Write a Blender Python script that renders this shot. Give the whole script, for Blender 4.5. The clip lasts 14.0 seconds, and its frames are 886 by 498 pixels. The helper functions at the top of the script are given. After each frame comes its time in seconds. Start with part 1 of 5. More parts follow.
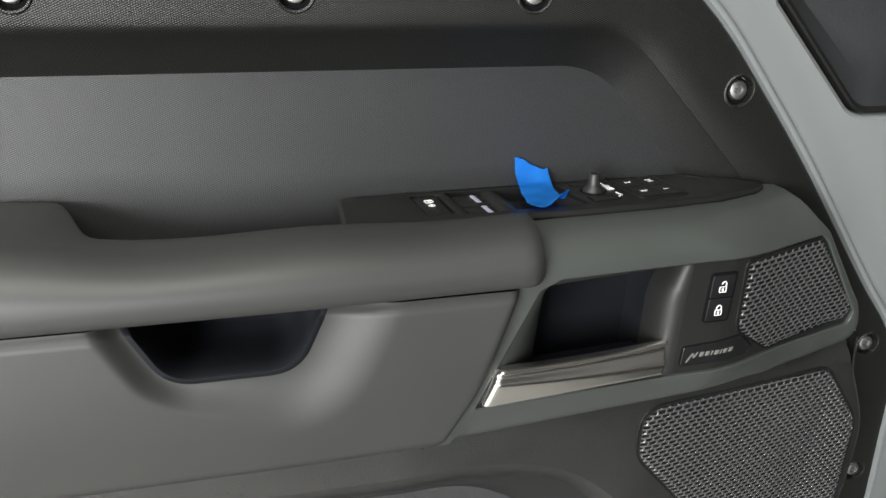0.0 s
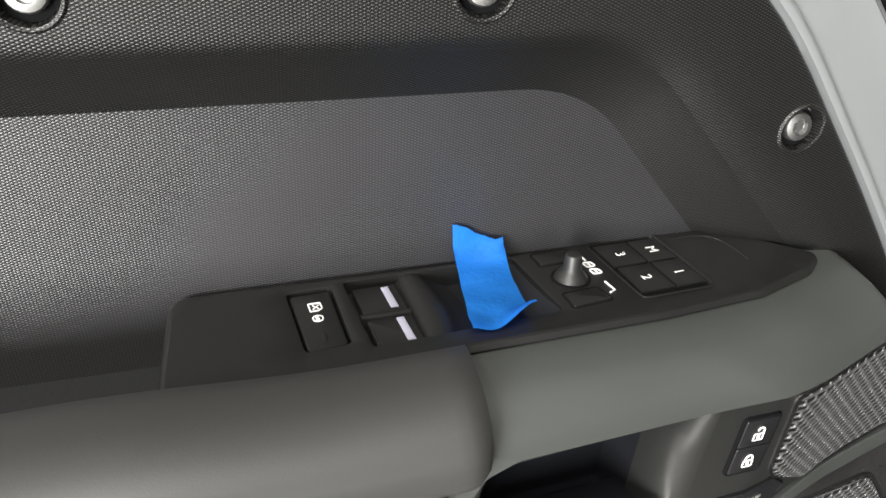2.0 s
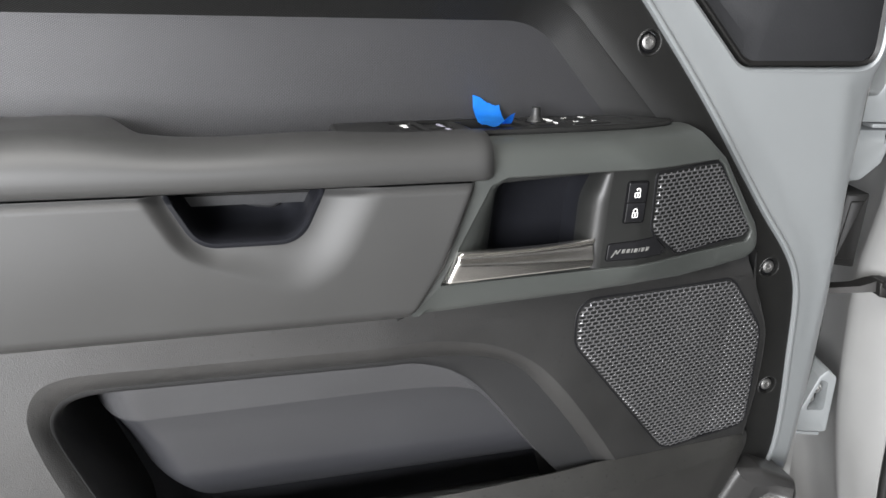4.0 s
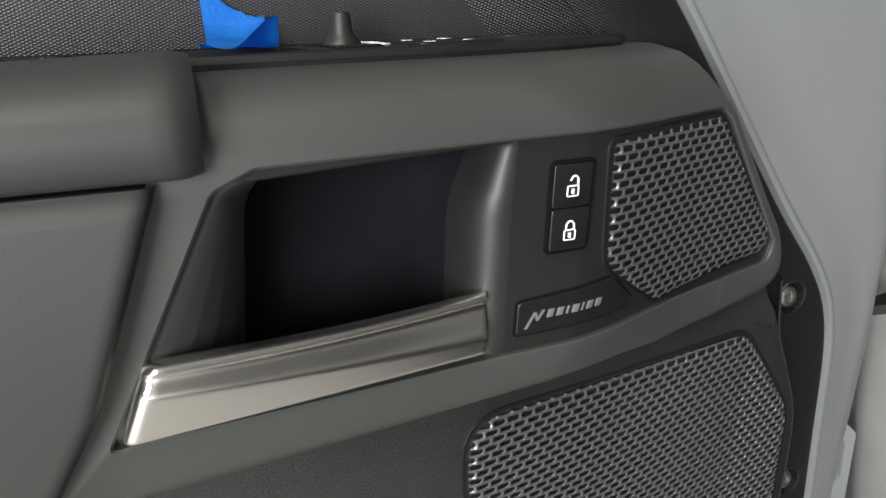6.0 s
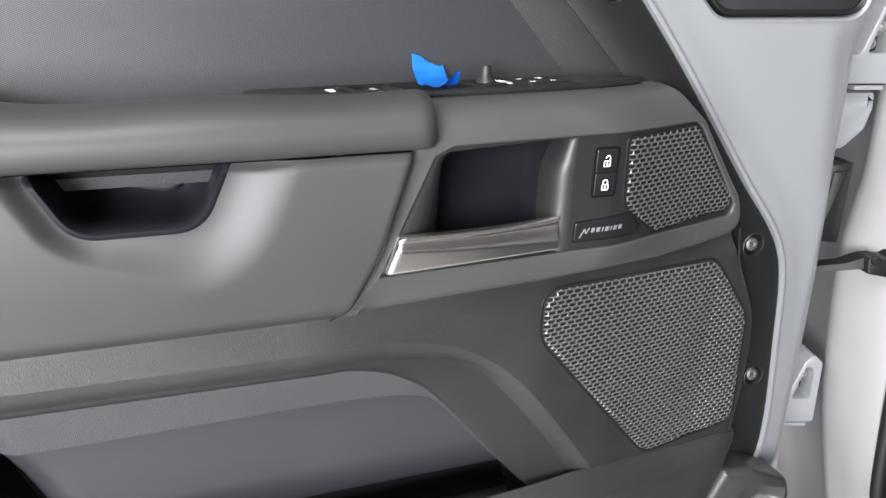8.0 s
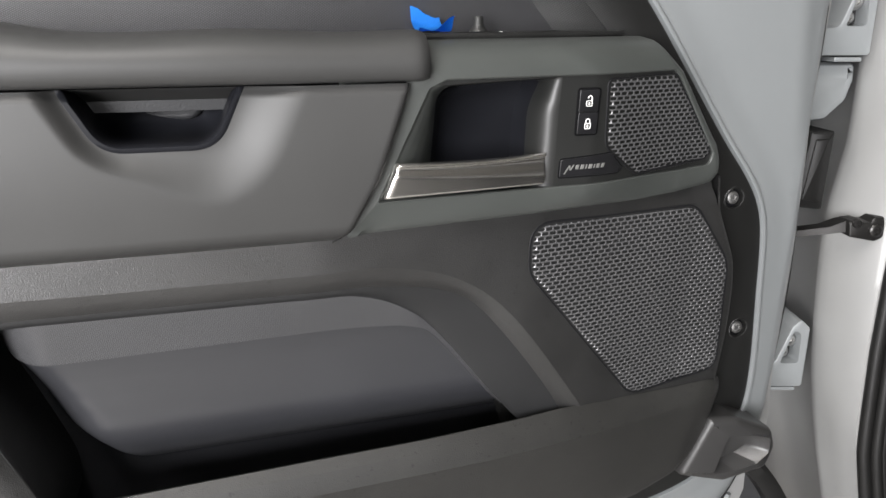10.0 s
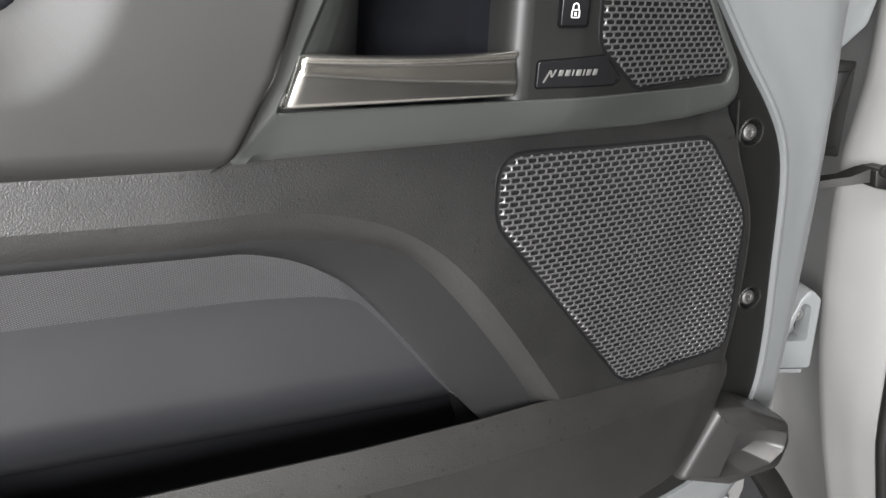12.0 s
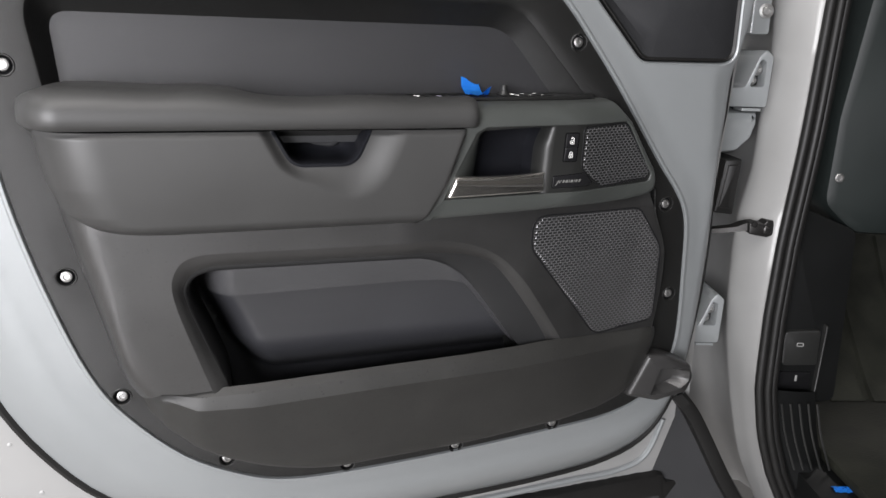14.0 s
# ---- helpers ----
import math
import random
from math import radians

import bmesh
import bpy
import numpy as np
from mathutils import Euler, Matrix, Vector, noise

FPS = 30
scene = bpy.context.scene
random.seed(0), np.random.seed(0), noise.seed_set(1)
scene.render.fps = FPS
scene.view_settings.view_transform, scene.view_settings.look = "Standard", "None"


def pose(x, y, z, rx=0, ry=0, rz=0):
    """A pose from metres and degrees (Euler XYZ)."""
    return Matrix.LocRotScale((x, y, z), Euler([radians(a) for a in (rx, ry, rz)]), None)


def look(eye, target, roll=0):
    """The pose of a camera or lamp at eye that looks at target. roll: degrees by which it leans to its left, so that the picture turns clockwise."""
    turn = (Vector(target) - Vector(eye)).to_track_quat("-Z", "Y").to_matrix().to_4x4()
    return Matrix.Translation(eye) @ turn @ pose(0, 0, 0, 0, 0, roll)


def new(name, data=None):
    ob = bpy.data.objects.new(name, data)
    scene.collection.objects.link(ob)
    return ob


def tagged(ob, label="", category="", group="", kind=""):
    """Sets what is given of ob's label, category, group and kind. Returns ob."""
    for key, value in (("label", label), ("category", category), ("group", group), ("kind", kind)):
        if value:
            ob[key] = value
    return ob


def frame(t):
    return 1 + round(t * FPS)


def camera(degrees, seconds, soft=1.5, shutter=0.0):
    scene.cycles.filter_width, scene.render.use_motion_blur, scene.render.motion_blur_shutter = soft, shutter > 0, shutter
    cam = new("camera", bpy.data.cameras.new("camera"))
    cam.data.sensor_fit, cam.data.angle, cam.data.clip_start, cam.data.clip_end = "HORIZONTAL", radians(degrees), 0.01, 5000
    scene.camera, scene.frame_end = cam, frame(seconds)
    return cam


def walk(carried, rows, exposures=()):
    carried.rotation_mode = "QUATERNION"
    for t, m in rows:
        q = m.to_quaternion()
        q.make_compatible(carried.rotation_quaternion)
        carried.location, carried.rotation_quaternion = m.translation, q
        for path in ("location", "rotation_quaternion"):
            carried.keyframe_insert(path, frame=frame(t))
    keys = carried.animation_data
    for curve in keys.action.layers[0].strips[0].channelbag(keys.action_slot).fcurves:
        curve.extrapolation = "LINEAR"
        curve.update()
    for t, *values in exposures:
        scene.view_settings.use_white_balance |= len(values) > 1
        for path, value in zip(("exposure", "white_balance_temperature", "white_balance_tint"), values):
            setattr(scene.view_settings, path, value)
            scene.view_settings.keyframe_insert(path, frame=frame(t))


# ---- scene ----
cam = camera(60.0, 14.0)
PATH = [
    (0, (0.03, -0.045, 1.3), (0.394, 1.794, 0.602), 0.7),
    (0.5, (0.082, 0.123, 1.342), (0.485, 1.859, 0.433), 1.4),
    (1, (0.115, 0.213, 1.342), (0.562, 1.858, 0.295), 1.8),
    (1.5, (0.12, 0.22, 1.345), (0.583, 1.846, 0.276), 2.3),
    (2, (0.103, 0.176, 1.334), (0.546, 1.87, 0.367), 2.5),
    (2.5, (0.041, -0.051, 1.311), (0.397, 1.737, 0.488), 1.9),
    (2.7, (-0.002, -0.153, 1.287), (0.394, 1.658, 0.537), 2.0),
    (4.8, (0.019, -0.207, 1.216), (0.486, 1.655, 0.654), 0.8),
    (5, (0.053, -0.126, 1.203), (0.562, 1.728, 0.649), 0.3),
    (5.5, (0.122, 0.04, 1.175), (0.713, 1.865, 0.607), -0.5),
    (6, (0.17, 0.141, 1.155), (0.818, 1.94, 0.568), -1.1),
    (6.5, (0.183, 0.169, 1.149), (0.86, 1.95, 0.541), -1.3),
    (7, (0.182, 0.172, 1.153), (0.855, 1.955, 0.545), -1.3),
    (7.5, (0.139, 0.099, 1.167), (0.758, 1.898, 0.551), -0.6),
    (8, (0.043, -0.115, 1.198), (0.565, 1.722, 0.603), -0.1),
    (8.2, (0.005, -0.214, 1.213), (0.485, 1.635, 0.62), -0.1),
    (10.3, (0.057, -0.166, 1.111), (0.565, 1.693, 0.577), -0.1),
    (10.5, (0.092, -0.092, 1.088), (0.626, 1.757, 0.544), -0.2),
    (11, (0.14, 0.026, 1.04), (0.746, 1.85, 0.489), -0.4),
    (11.5, (0.142, 0.042, 1.034), (0.78, 1.852, 0.47), -0.2),
    (12, (0.096, -0.023, 1.064), (0.698, 1.795, 0.488), 0.3),
    (12.5, (-0.017, -0.211, 1.156), (0.493, 1.638, 0.589), 0.7),
    (13, (-0.098, -0.415, 1.201), (0.327, 1.464, 0.666), 1.1),
    (13.5, (-0.137, -0.548, 1.219), (0.283, 1.339, 0.707), 1.5),
    (14, (-0.141, -0.527, 1.214), (0.425, 1.317, 0.686), 1.8),
]
EXPOSURES = [(0, -0.20, 6400, 6), (0.5, -0.10, 6450, 4), (1, 0.10, 6500, 2), (1.5, 0.17, 6480, 3), (2, 0.39, 6560, 9), (2.5, 0.58, 6150, 15), (5, -0.17, 6400, 8), (5.5, -0.31, 6450, 8), (6.5, -0.30, 6450, 9), (7.5, -0.18, 6350, 11),
             (8, 0.55, 6200, 15), (10.5, -0.07, 6400, 10), (11, -0.16, 6400, 9), (11.5, -0.12, 6400, 10), (12, 0.24, 6380, 11), (12.5, 0.36, 6350, 11), (13, -0.03, 6300, 12), (13.5, -0.17, 6330, 13), (14, -0.44, 6300, 13)]
walk(cam, [(t, look(eye, target, roll)) for t, eye, target, roll in PATH], EXPOSURES)

# ---------------------------------------------------------------- light
world = bpy.data.worlds.new("showroom_air")
scene.world = world
world.use_nodes = True
world.node_tree.nodes["Background"].inputs[0].default_value = (0.80, 0.90, 1.0, 1)
world.node_tree.nodes["Background"].inputs[1].default_value = 0.006
scene.view_settings.exposure = 0.0


def overhead_light(x, y, z, sx, sy, watts, colour=(1.0, 0.96, 0.90)):
    data = bpy.data.lights.new("overhead_light", "AREA")
    data.shape, data.size, data.size_y, data.energy, data.color = "RECTANGLE", sx, sy, watts, colour
    ob = new("overhead_light", data)
    ob.location = (x, y, z)
    tagged(ob, "long white overhead light panel", "ceiling light", "showroom ceiling lights")
    return ob


# the two at x 3.6 are added to brighten the lever's reflection
for lx, ly, lw in ((-0.5, -1.0, 1.0), (-1.7, -1.3, 1.0), (-2.6, 1.6, 1.0), (-2.6, 4.0, 1.0), (3.6, -1.0, 1.2), (3.6, 2.6, 1.2)):
    overhead_light(lx, ly, 3.42, 0.35, 1.6, 72 * lw)
WINDOW = (-3.8, -1.3, 0.5, 2.2, -3.0)
SIDE_OPENING = (-1.6, 1.0, 0.6, 2.4, -4.0)


def daylight(name, eye, towards, sx, sy, watts, colour, label):
    data = bpy.data.lights.new(name, "AREA")
    data.shape, data.size, data.size_y, data.energy, data.color = "RECTANGLE", sx, sy, watts, colour
    ob = new(name, data)
    ob.matrix_world = look(eye, towards)
    return tagged(ob, label, "window light")


daylight("window_daylight", (-2.55, -2.97, 1.35), (-2.55, 0, 1.35), 2.5, 1.7, 560, (1.0, 0.99, 0.98), "daylight entering through the showroom's front window")
# no window is known on this side; weak fill added from the left
daylight("side_fill_light", (-3.97, -0.3, 1.5), (0, -0.3, 1.5), 2.6, 1.8, 38, (1.0, 0.97, 0.93), "weak fill light added at an opening on the left")

# ---------------------------------------------------------------- materials


def material(name):
    m = bpy.data.materials.new(name)
    m.use_nodes = True
    return m, m.node_tree.nodes, m.node_tree.links, m.node_tree.nodes["Principled BSDF"]


def bump_from(nodes, links, bsdf, height, strength, distance):
    b = nodes.new("ShaderNodeBump")
    b.inputs["Strength"].default_value, b.inputs["Distance"].default_value = strength, distance
    links.new(height, b.inputs["Height"])
    links.new(b.outputs[0], bsdf.inputs["Normal"])
    return b


def noise_node(nodes, links, coord, scale, detail=3.0, rough=0.55):
    n = nodes.new("ShaderNodeTexNoise")
    n.inputs["Scale"].default_value, n.inputs["Detail"].default_value, n.inputs["Roughness"].default_value = scale, detail, rough
    links.new(coord, n.inputs["Vector"])
    return n


def ramp(nodes, links, fac, a, b, lo=0.3, hi=0.7):
    r = nodes.new("ShaderNodeValToRGB")
    r.color_ramp.elements[0].position, r.color_ramp.elements[0].color = lo, (*a, 1)
    r.color_ramp.elements[1].position, r.color_ramp.elements[1].color = hi, (*b, 1)
    links.new(fac, r.inputs[0])
    return r


def surface(name, colour, rough=0.5, metal=0.0, vary=0.12, grain=900.0, grain_depth=0.0002, grain_strength=0.25, blotch=9.0, coat=0.0, specular=0.5, rough_vary=0.06, specks=0.0):
    """Moulded or painted surface: fine grain in relief, slow drift of tone and gloss."""
    m, nodes, links, bsdf = material(name)
    tc = nodes.new("ShaderNodeTexCoord")
    big = noise_node(nodes, links, tc.outputs["Object"], blotch, 4.0)
    r = ramp(nodes, links, big.outputs[0], [c * (1 - vary) for c in colour], [min(1, c * (1 + vary)) for c in colour])
    tone = r.outputs[0]
    if specks > 0:
        dust = noise_node(nodes, links, tc.outputs["Object"], 250.0, 1.0)
        spot = ramp(nodes, links, dust.outputs[0], (0, 0, 0), (1, 1, 1), 0.69, 0.73)
        scuff = noise_node(nodes, links, tc.outputs["Object"], 34.0, 6.0, 0.75)
        haze = ramp(nodes, links, scuff.outputs[0], (0.88, 0.88, 0.88), (1.14, 1.13, 1.11), 0.35, 0.68)
        worn = nodes.new("ShaderNodeMix")
        worn.data_type, worn.blend_type = "RGBA", "MULTIPLY"
        worn.inputs[0].default_value = 1.0
        links.new(tone, worn.inputs[6])
        links.new(haze.outputs[0], worn.inputs[7])
        dark = nodes.new("ShaderNodeMix")
        dark.data_type = "RGBA"
        links.new(spot.outputs[0], dark.inputs[0])
        links.new(worn.outputs[2], dark.inputs[6])
        dark.inputs[7].default_value = (*[c * (1 - specks) for c in colour], 1)
        tone = dark.outputs[2]
    links.new(tone, bsdf.inputs["Base Color"])
    rr = nodes.new("ShaderNodeMapRange")
    rr.inputs["To Min"].default_value, rr.inputs["To Max"].default_value = rough - rough_vary, rough + rough_vary
    links.new(big.outputs[0], rr.inputs["Value"])
    links.new(rr.outputs[0], bsdf.inputs["Roughness"])
    bsdf.inputs["Metallic"].default_value = metal
    bsdf.inputs["Coat Weight"].default_value = coat
    bsdf.inputs["Coat Roughness"].default_value = 0.08
    bsdf.inputs["Specular IOR Level"].default_value = specular
    if grain_strength > 0:
        fine = noise_node(nodes, links, tc.outputs["Object"], grain, 2.0)
        bump_from(nodes, links, bsdf, fine.outputs[0], grain_strength, grain_depth)
    return m


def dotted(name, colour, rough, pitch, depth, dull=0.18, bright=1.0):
    """Plastic with a close lattice of raised dots, rows shifted by half a pitch; gap shade is in its colour."""
    m, nodes, links, bsdf = material(name)
    tc = nodes.new("ShaderNodeTexCoord")
    sep = nodes.new("ShaderNodeSeparateXYZ")
    links.new(tc.outputs["Object"], sep.inputs[0])

    def math_node(op, a, b=None):
        n = nodes.new("ShaderNodeMath")
        n.operation = op
        for slot, v in enumerate((a, b)):
            if v is None:
                continue
            if isinstance(v, (int, float)):
                n.inputs[slot].default_value = v
            else:
                links.new(v, n.inputs[slot])
        return n.outputs[0]

    across = math_node("MULTIPLY", sep.outputs[0], math.pi / (2.35 * pitch))
    along = math_node("MULTIPLY", sep.outputs[2], math.pi / (1.06 * pitch))
    a = math_node("SINE", math_node("ADD", across, along))
    b = math_node("SINE", math_node("SUBTRACT", across, along))
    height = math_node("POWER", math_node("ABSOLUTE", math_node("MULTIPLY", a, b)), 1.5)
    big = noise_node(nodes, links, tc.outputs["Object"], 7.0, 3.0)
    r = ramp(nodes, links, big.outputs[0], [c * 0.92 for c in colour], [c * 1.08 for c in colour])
    # gaps darkened and dot tops lightened in the colour, as shade between dots
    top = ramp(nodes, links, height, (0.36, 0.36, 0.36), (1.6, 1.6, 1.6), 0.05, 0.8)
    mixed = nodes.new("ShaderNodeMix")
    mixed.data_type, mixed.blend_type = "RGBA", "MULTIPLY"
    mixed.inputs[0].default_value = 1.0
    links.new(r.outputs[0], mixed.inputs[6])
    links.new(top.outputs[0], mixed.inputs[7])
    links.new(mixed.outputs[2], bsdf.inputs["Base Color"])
    bsdf.inputs["Roughness"].default_value = rough
    # gaps reflect less too, as if the dots shaded them
    shine = nodes.new("ShaderNodeMapRange")
    shine.inputs["To Min"].default_value, shine.inputs["To Max"].default_value = dull, bright
    links.new(height, shine.inputs["Value"])
    links.new(shine.outputs[0], bsdf.inputs["Specular IOR Level"])
    bump_from(nodes, links, bsdf, height, 0.8, depth)
    return m


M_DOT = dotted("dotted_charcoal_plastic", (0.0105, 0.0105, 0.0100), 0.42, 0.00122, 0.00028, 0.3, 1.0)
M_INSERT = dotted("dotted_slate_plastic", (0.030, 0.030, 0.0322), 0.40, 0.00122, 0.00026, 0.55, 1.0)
M_CARD = surface("grained_charcoal_plastic", (0.017, 0.0174, 0.0188), 0.48, grain=520, grain_depth=0.0006, grain_strength=0.35)
M_LOWER = surface("pebbled_grey_plastic", (0.0150, 0.0149, 0.0149), 0.37, grain=1100, grain_depth=0.0006, grain_strength=0.5, vary=0.18, specks=0.75, specular=1.0)
M_KICK = surface("scuffed_dark_plastic", (0.0160, 0.0158, 0.0148), 0.52, grain=900, grain_depth=0.0006, grain_strength=0.5, vary=0.20, specks=0.75, specular=0.5)
M_LEATHER = surface("soft_grey_leatherette", (0.0310, 0.0308, 0.0300), 0.5, grain=1500, grain_depth=0.0002, grain_strength=0.22, vary=0.06, specular=0.5)
M_CAP = surface("satin_green_grey_plastic", (0.043, 0.0465, 0.0435), 0.44, grain=2200, grain_depth=0.0001, grain_strength=0.12, vary=0.05, specular=0.7)
M_BEZEL = surface("satin_black_plastic", (0.0125, 0.0128, 0.0122), 0.46, grain=2500, grain_depth=0.0001, grain_strength=0.1, vary=0.06)
M_GLOSS = surface("smooth_black_button_plastic", (0.01, 0.01, 0.011), 0.34, grain_strength=0.0, vary=0.05)
M_BOWL = surface("dark_recess_plastic", (0.0084, 0.0088, 0.0110), 0.5, grain=1600, grain_depth=0.0002, grain_strength=0.2, specular=0.15)
M_POCKET = surface("matt_black_pocket_plastic", (0.0125, 0.0127, 0.0132), 0.55, grain=600, grain_depth=0.0004, grain_strength=0.3, specular=0.45)
M_SWITCH = surface("fine_grained_black_plastic", (0.0105, 0.0106, 0.0102), 0.42, grain=1500, grain_depth=0.0002, grain_strength=0.2, specular=0.4)
M_GRILLE = surface("graphite_painted_steel_mesh", (0.175, 0.175, 0.178), 0.36, metal=0.65, grain_strength=0.0, vary=0.08)
# speaker cloth black; also stands in for shade in gaps and recesses
M_VOID = surface("black_cloth_and_gap_shade", (0.004, 0.004, 0.0045), 0.9, grain_strength=0.0, specular=0.1)
M_CHROME = surface("brushed_satin_chrome", (0.91, 0.89, 0.85), 0.26, metal=1.0, grain=700, grain_depth=0.00005, grain_strength=0.05, vary=0.03, rough_vary=0.03)
M_SILVER = surface("brushed_silver_inlay", (0.2, 0.2, 0.19), 0.34, metal=0.35, grain_strength=0.0, vary=0.03)
M_BOLT = surface("zinc_plated_steel", (0.37, 0.367, 0.36), 0.46, metal=1.0, grain=900, grain_strength=0.15, vary=0.15)
M_PAINT = surface("silver_metallic_paint", (0.252, 0.265, 0.269), 0.47, metal=0.35, vary=0.02, grain_strength=0.0, coat=0.35, rough_vary=0.02)
# same silver paint, lightened for parts that stand in full light
M_PAINT_LIT = surface("silver_paint_lit_tone", (0.300, 0.300, 0.295), 0.46, metal=0.28, vary=0.03, grain_strength=0.0, coat=0.05, rough_vary=0.02)
M_RUBBER = surface("black_rubber", (0.007, 0.0068, 0.0065), 0.5, grain=800, grain_strength=0.2, specular=0.35)
M_TRIM = surface("dark_interior_trim", (0.0042, 0.0045, 0.0045), 0.55, grain=500, grain_depth=0.0005, grain_strength=0.3, specular=0.2)
M_DASH = surface("dark_green_grey_dash_plastic", (0.0095, 0.0125, 0.012), 0.5, grain=900, grain_strength=0.15, specular=0.35)
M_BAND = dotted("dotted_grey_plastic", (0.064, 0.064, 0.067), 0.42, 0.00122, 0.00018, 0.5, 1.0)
M_INNER = surface("smooth_slate_pocket_plastic", (0.0235, 0.0240, 0.0270), 0.40, grain=1300, grain_depth=0.0002, grain_strength=0.12, vary=0.05, specular=0.85)
M_BRACKET = surface("smooth_charcoal_moulding", (0.0240, 0.0235, 0.0232), 0.36, grain=1400, grain_depth=0.0002, grain_strength=0.15)
M_MAT = surface("dusty_rubber_floor_mat", (0.012, 0.0125, 0.0092), 0.7, grain=160, grain_depth=0.002, grain_strength=0.4, vary=0.45, blotch=14, specular=0.2)
M_BLACKSTEEL = surface("black_coated_steel", (0.035, 0.034, 0.033), 0.32, metal=0.7, grain_strength=0.1)
M_WHITE = surface("white_printed_symbol", (0.82, 0.82, 0.80), 0.5, grain_strength=0.0, vary=0.02)
M_MARK = surface("grey_print", (0.20, 0.20, 0.195), 0.5, grain_strength=0.0, vary=0.05)
M_LILAC = surface("pale_lilac_marker_print", (0.36, 0.35, 0.43), 0.5, grain_strength=0.0, vary=0.03)
M_TAPE = surface("blue_crepe_masking_tape", (0.012, 0.21, 0.72), 0.62, grain=420, grain_depth=0.0006, grain_strength=0.5, vary=0.08, blotch=60)
# unseen lining, made pale so the chrome lever reflects something bright
M_BOUNCE = surface("unseen_pale_bounce_lining", (0.30, 0.285, 0.26), 0.7, grain=300, grain_strength=0.2)
M_WALL = surface("light_grey_showroom_plaster", (0.19, 0.192, 0.195), 0.8, grain=60, grain_strength=0.1)
M_FLOOR = surface("pale_tan_epoxy_floor", (0.31, 0.30, 0.285), 0.28, grain=80, grain_strength=0.05)

# ---------------------------------------------------------------- building helpers
from mathutils.geometry import delaunay_2d_cdt

Y0, YX, YZ = 0.472, 0.0532, -0.0935


def D(u, w, v):
    """A place on the door: u along it, v up, w out of its bolted face towards the cabin."""
    return Vector((u, Y0 + YX * u + YZ * (v - 1) - w, v))


def lerp(a, b, t):
    return a + (b - a) * t


def ease(a, b, x):
    t = min(1.0, max(0.0, (x - a) / (b - a)))
    return t * t * (3 - 2 * t)


def table(pairs):
    """Piecewise smooth function through (x, value) pairs."""
    def value(x):
        if x <= pairs[0][0]:
            return pairs[0][1]
        for (x0, y0), (x1, y1) in zip(pairs, pairs[1:]):
            if x <= x1:
                return lerp(y0, y1, (x - x0) / (x1 - x0))
        return pairs[-1][1]
    return value


def spline(pts, n=6, closed=False):
    """Catmull-Rom curve through 2D points."""
    out, k = [], len(pts)
    for i in range(k if closed else k - 1):
        p = [pts[(i + j) % k] if closed else pts[min(max(i + j, 0), k - 1)] for j in (-1, 0, 1, 2)]
        for s in range(n):
            t = s / n
            out.append(tuple(0.5 * (2 * p[1][c] + (p[2][c] - p[0][c]) * t + (2 * p[0][c] - 5 * p[1][c] + 4 * p[2][c] - p[3][c]) * t * t
                                    + (3 * p[1][c] - p[0][c] - 3 * p[2][c] + p[3][c]) * t ** 3) for c in range(len(pts[0]))))
    if not closed:
        out.append(tuple(pts[-1]))
    return out


def rounded(corners, n=5):
    """Polygon with rounded corners: (x, y, radius) each."""
    out, k = [], len(corners)
    for i in range(k):
        a, b, c = (Vector(corners[(i + j) % k][:2]) for j in (-1, 0, 1))
        d0, d1 = (a - b).normalized(), (c - b).normalized()
        half = math.acos(max(-1, min(1, d0.dot(d1)))) / 2
        cut = min(corners[i][2] / max(math.tan(half), 1e-4), (a - b).length * 0.49, (c - b).length * 0.49)
        p0, p1 = b + d0 * cut, b + d1 * cut
        for s in range(n + 1):
            t = s / n
            q = p0 * (1 - t) ** 2 + b * 2 * t * (1 - t) + p1 * t * t
            out.append((q.x, q.y))
    return out


def grow(loop, d):
    """A closed 2D loop moved outwards by d (inwards: minus)."""
    k, out = len(loop), []
    area = sum(loop[i][0] * loop[(i + 1) % k][1] - loop[(i + 1) % k][0] * loop[i][1] for i in range(k))
    sign = 1 if area > 0 else -1
    for i in range(k):
        a, b = Vector(loop[i - 1]), Vector(loop[(i + 1) % k])
        t = (b - a).normalized()
        out.append((loop[i][0] + sign * t.y * d, loop[i][1] - sign * t.x * d))
    return out


def loft(bm, loops, closed=True, cap_first=False, cap_last=False):
    rows = [[bm.verts.new(p) for p in loop] for loop in loops]
    for r0, r1 in zip(rows, rows[1:]):
        k = len(r0)
        for i in range(k if closed else k - 1):
            j = (i + 1) % k
            bm.faces.new((r0[i], r0[j], r1[j], r1[i]))
    if cap_first:
        bm.faces.new(list(reversed(rows[0])))
    if cap_last:
        bm.faces.new(rows[-1])
    return rows


def inside(loop, x, y):
    """Signed distance to a closed 2D loop, minus within."""
    best, odd, k = 1e9, False, len(loop)
    for i in range(k):
        (x0, y0), (x1, y1) = loop[i], loop[(i + 1) % k]
        dx, dy = x1 - x0, y1 - y0
        t = max(0, min(1, ((x - x0) * dx + (y - y0) * dy) / max(dx * dx + dy * dy, 1e-12)))
        best = min(best, math.hypot(x - x0 - t * dx, y - y0 - t * dy))
        if (y0 > y) != (y1 > y) and x < x0 + (y - y0) / (y1 - y0) * dx:
            odd = not odd
    return -best if odd else best


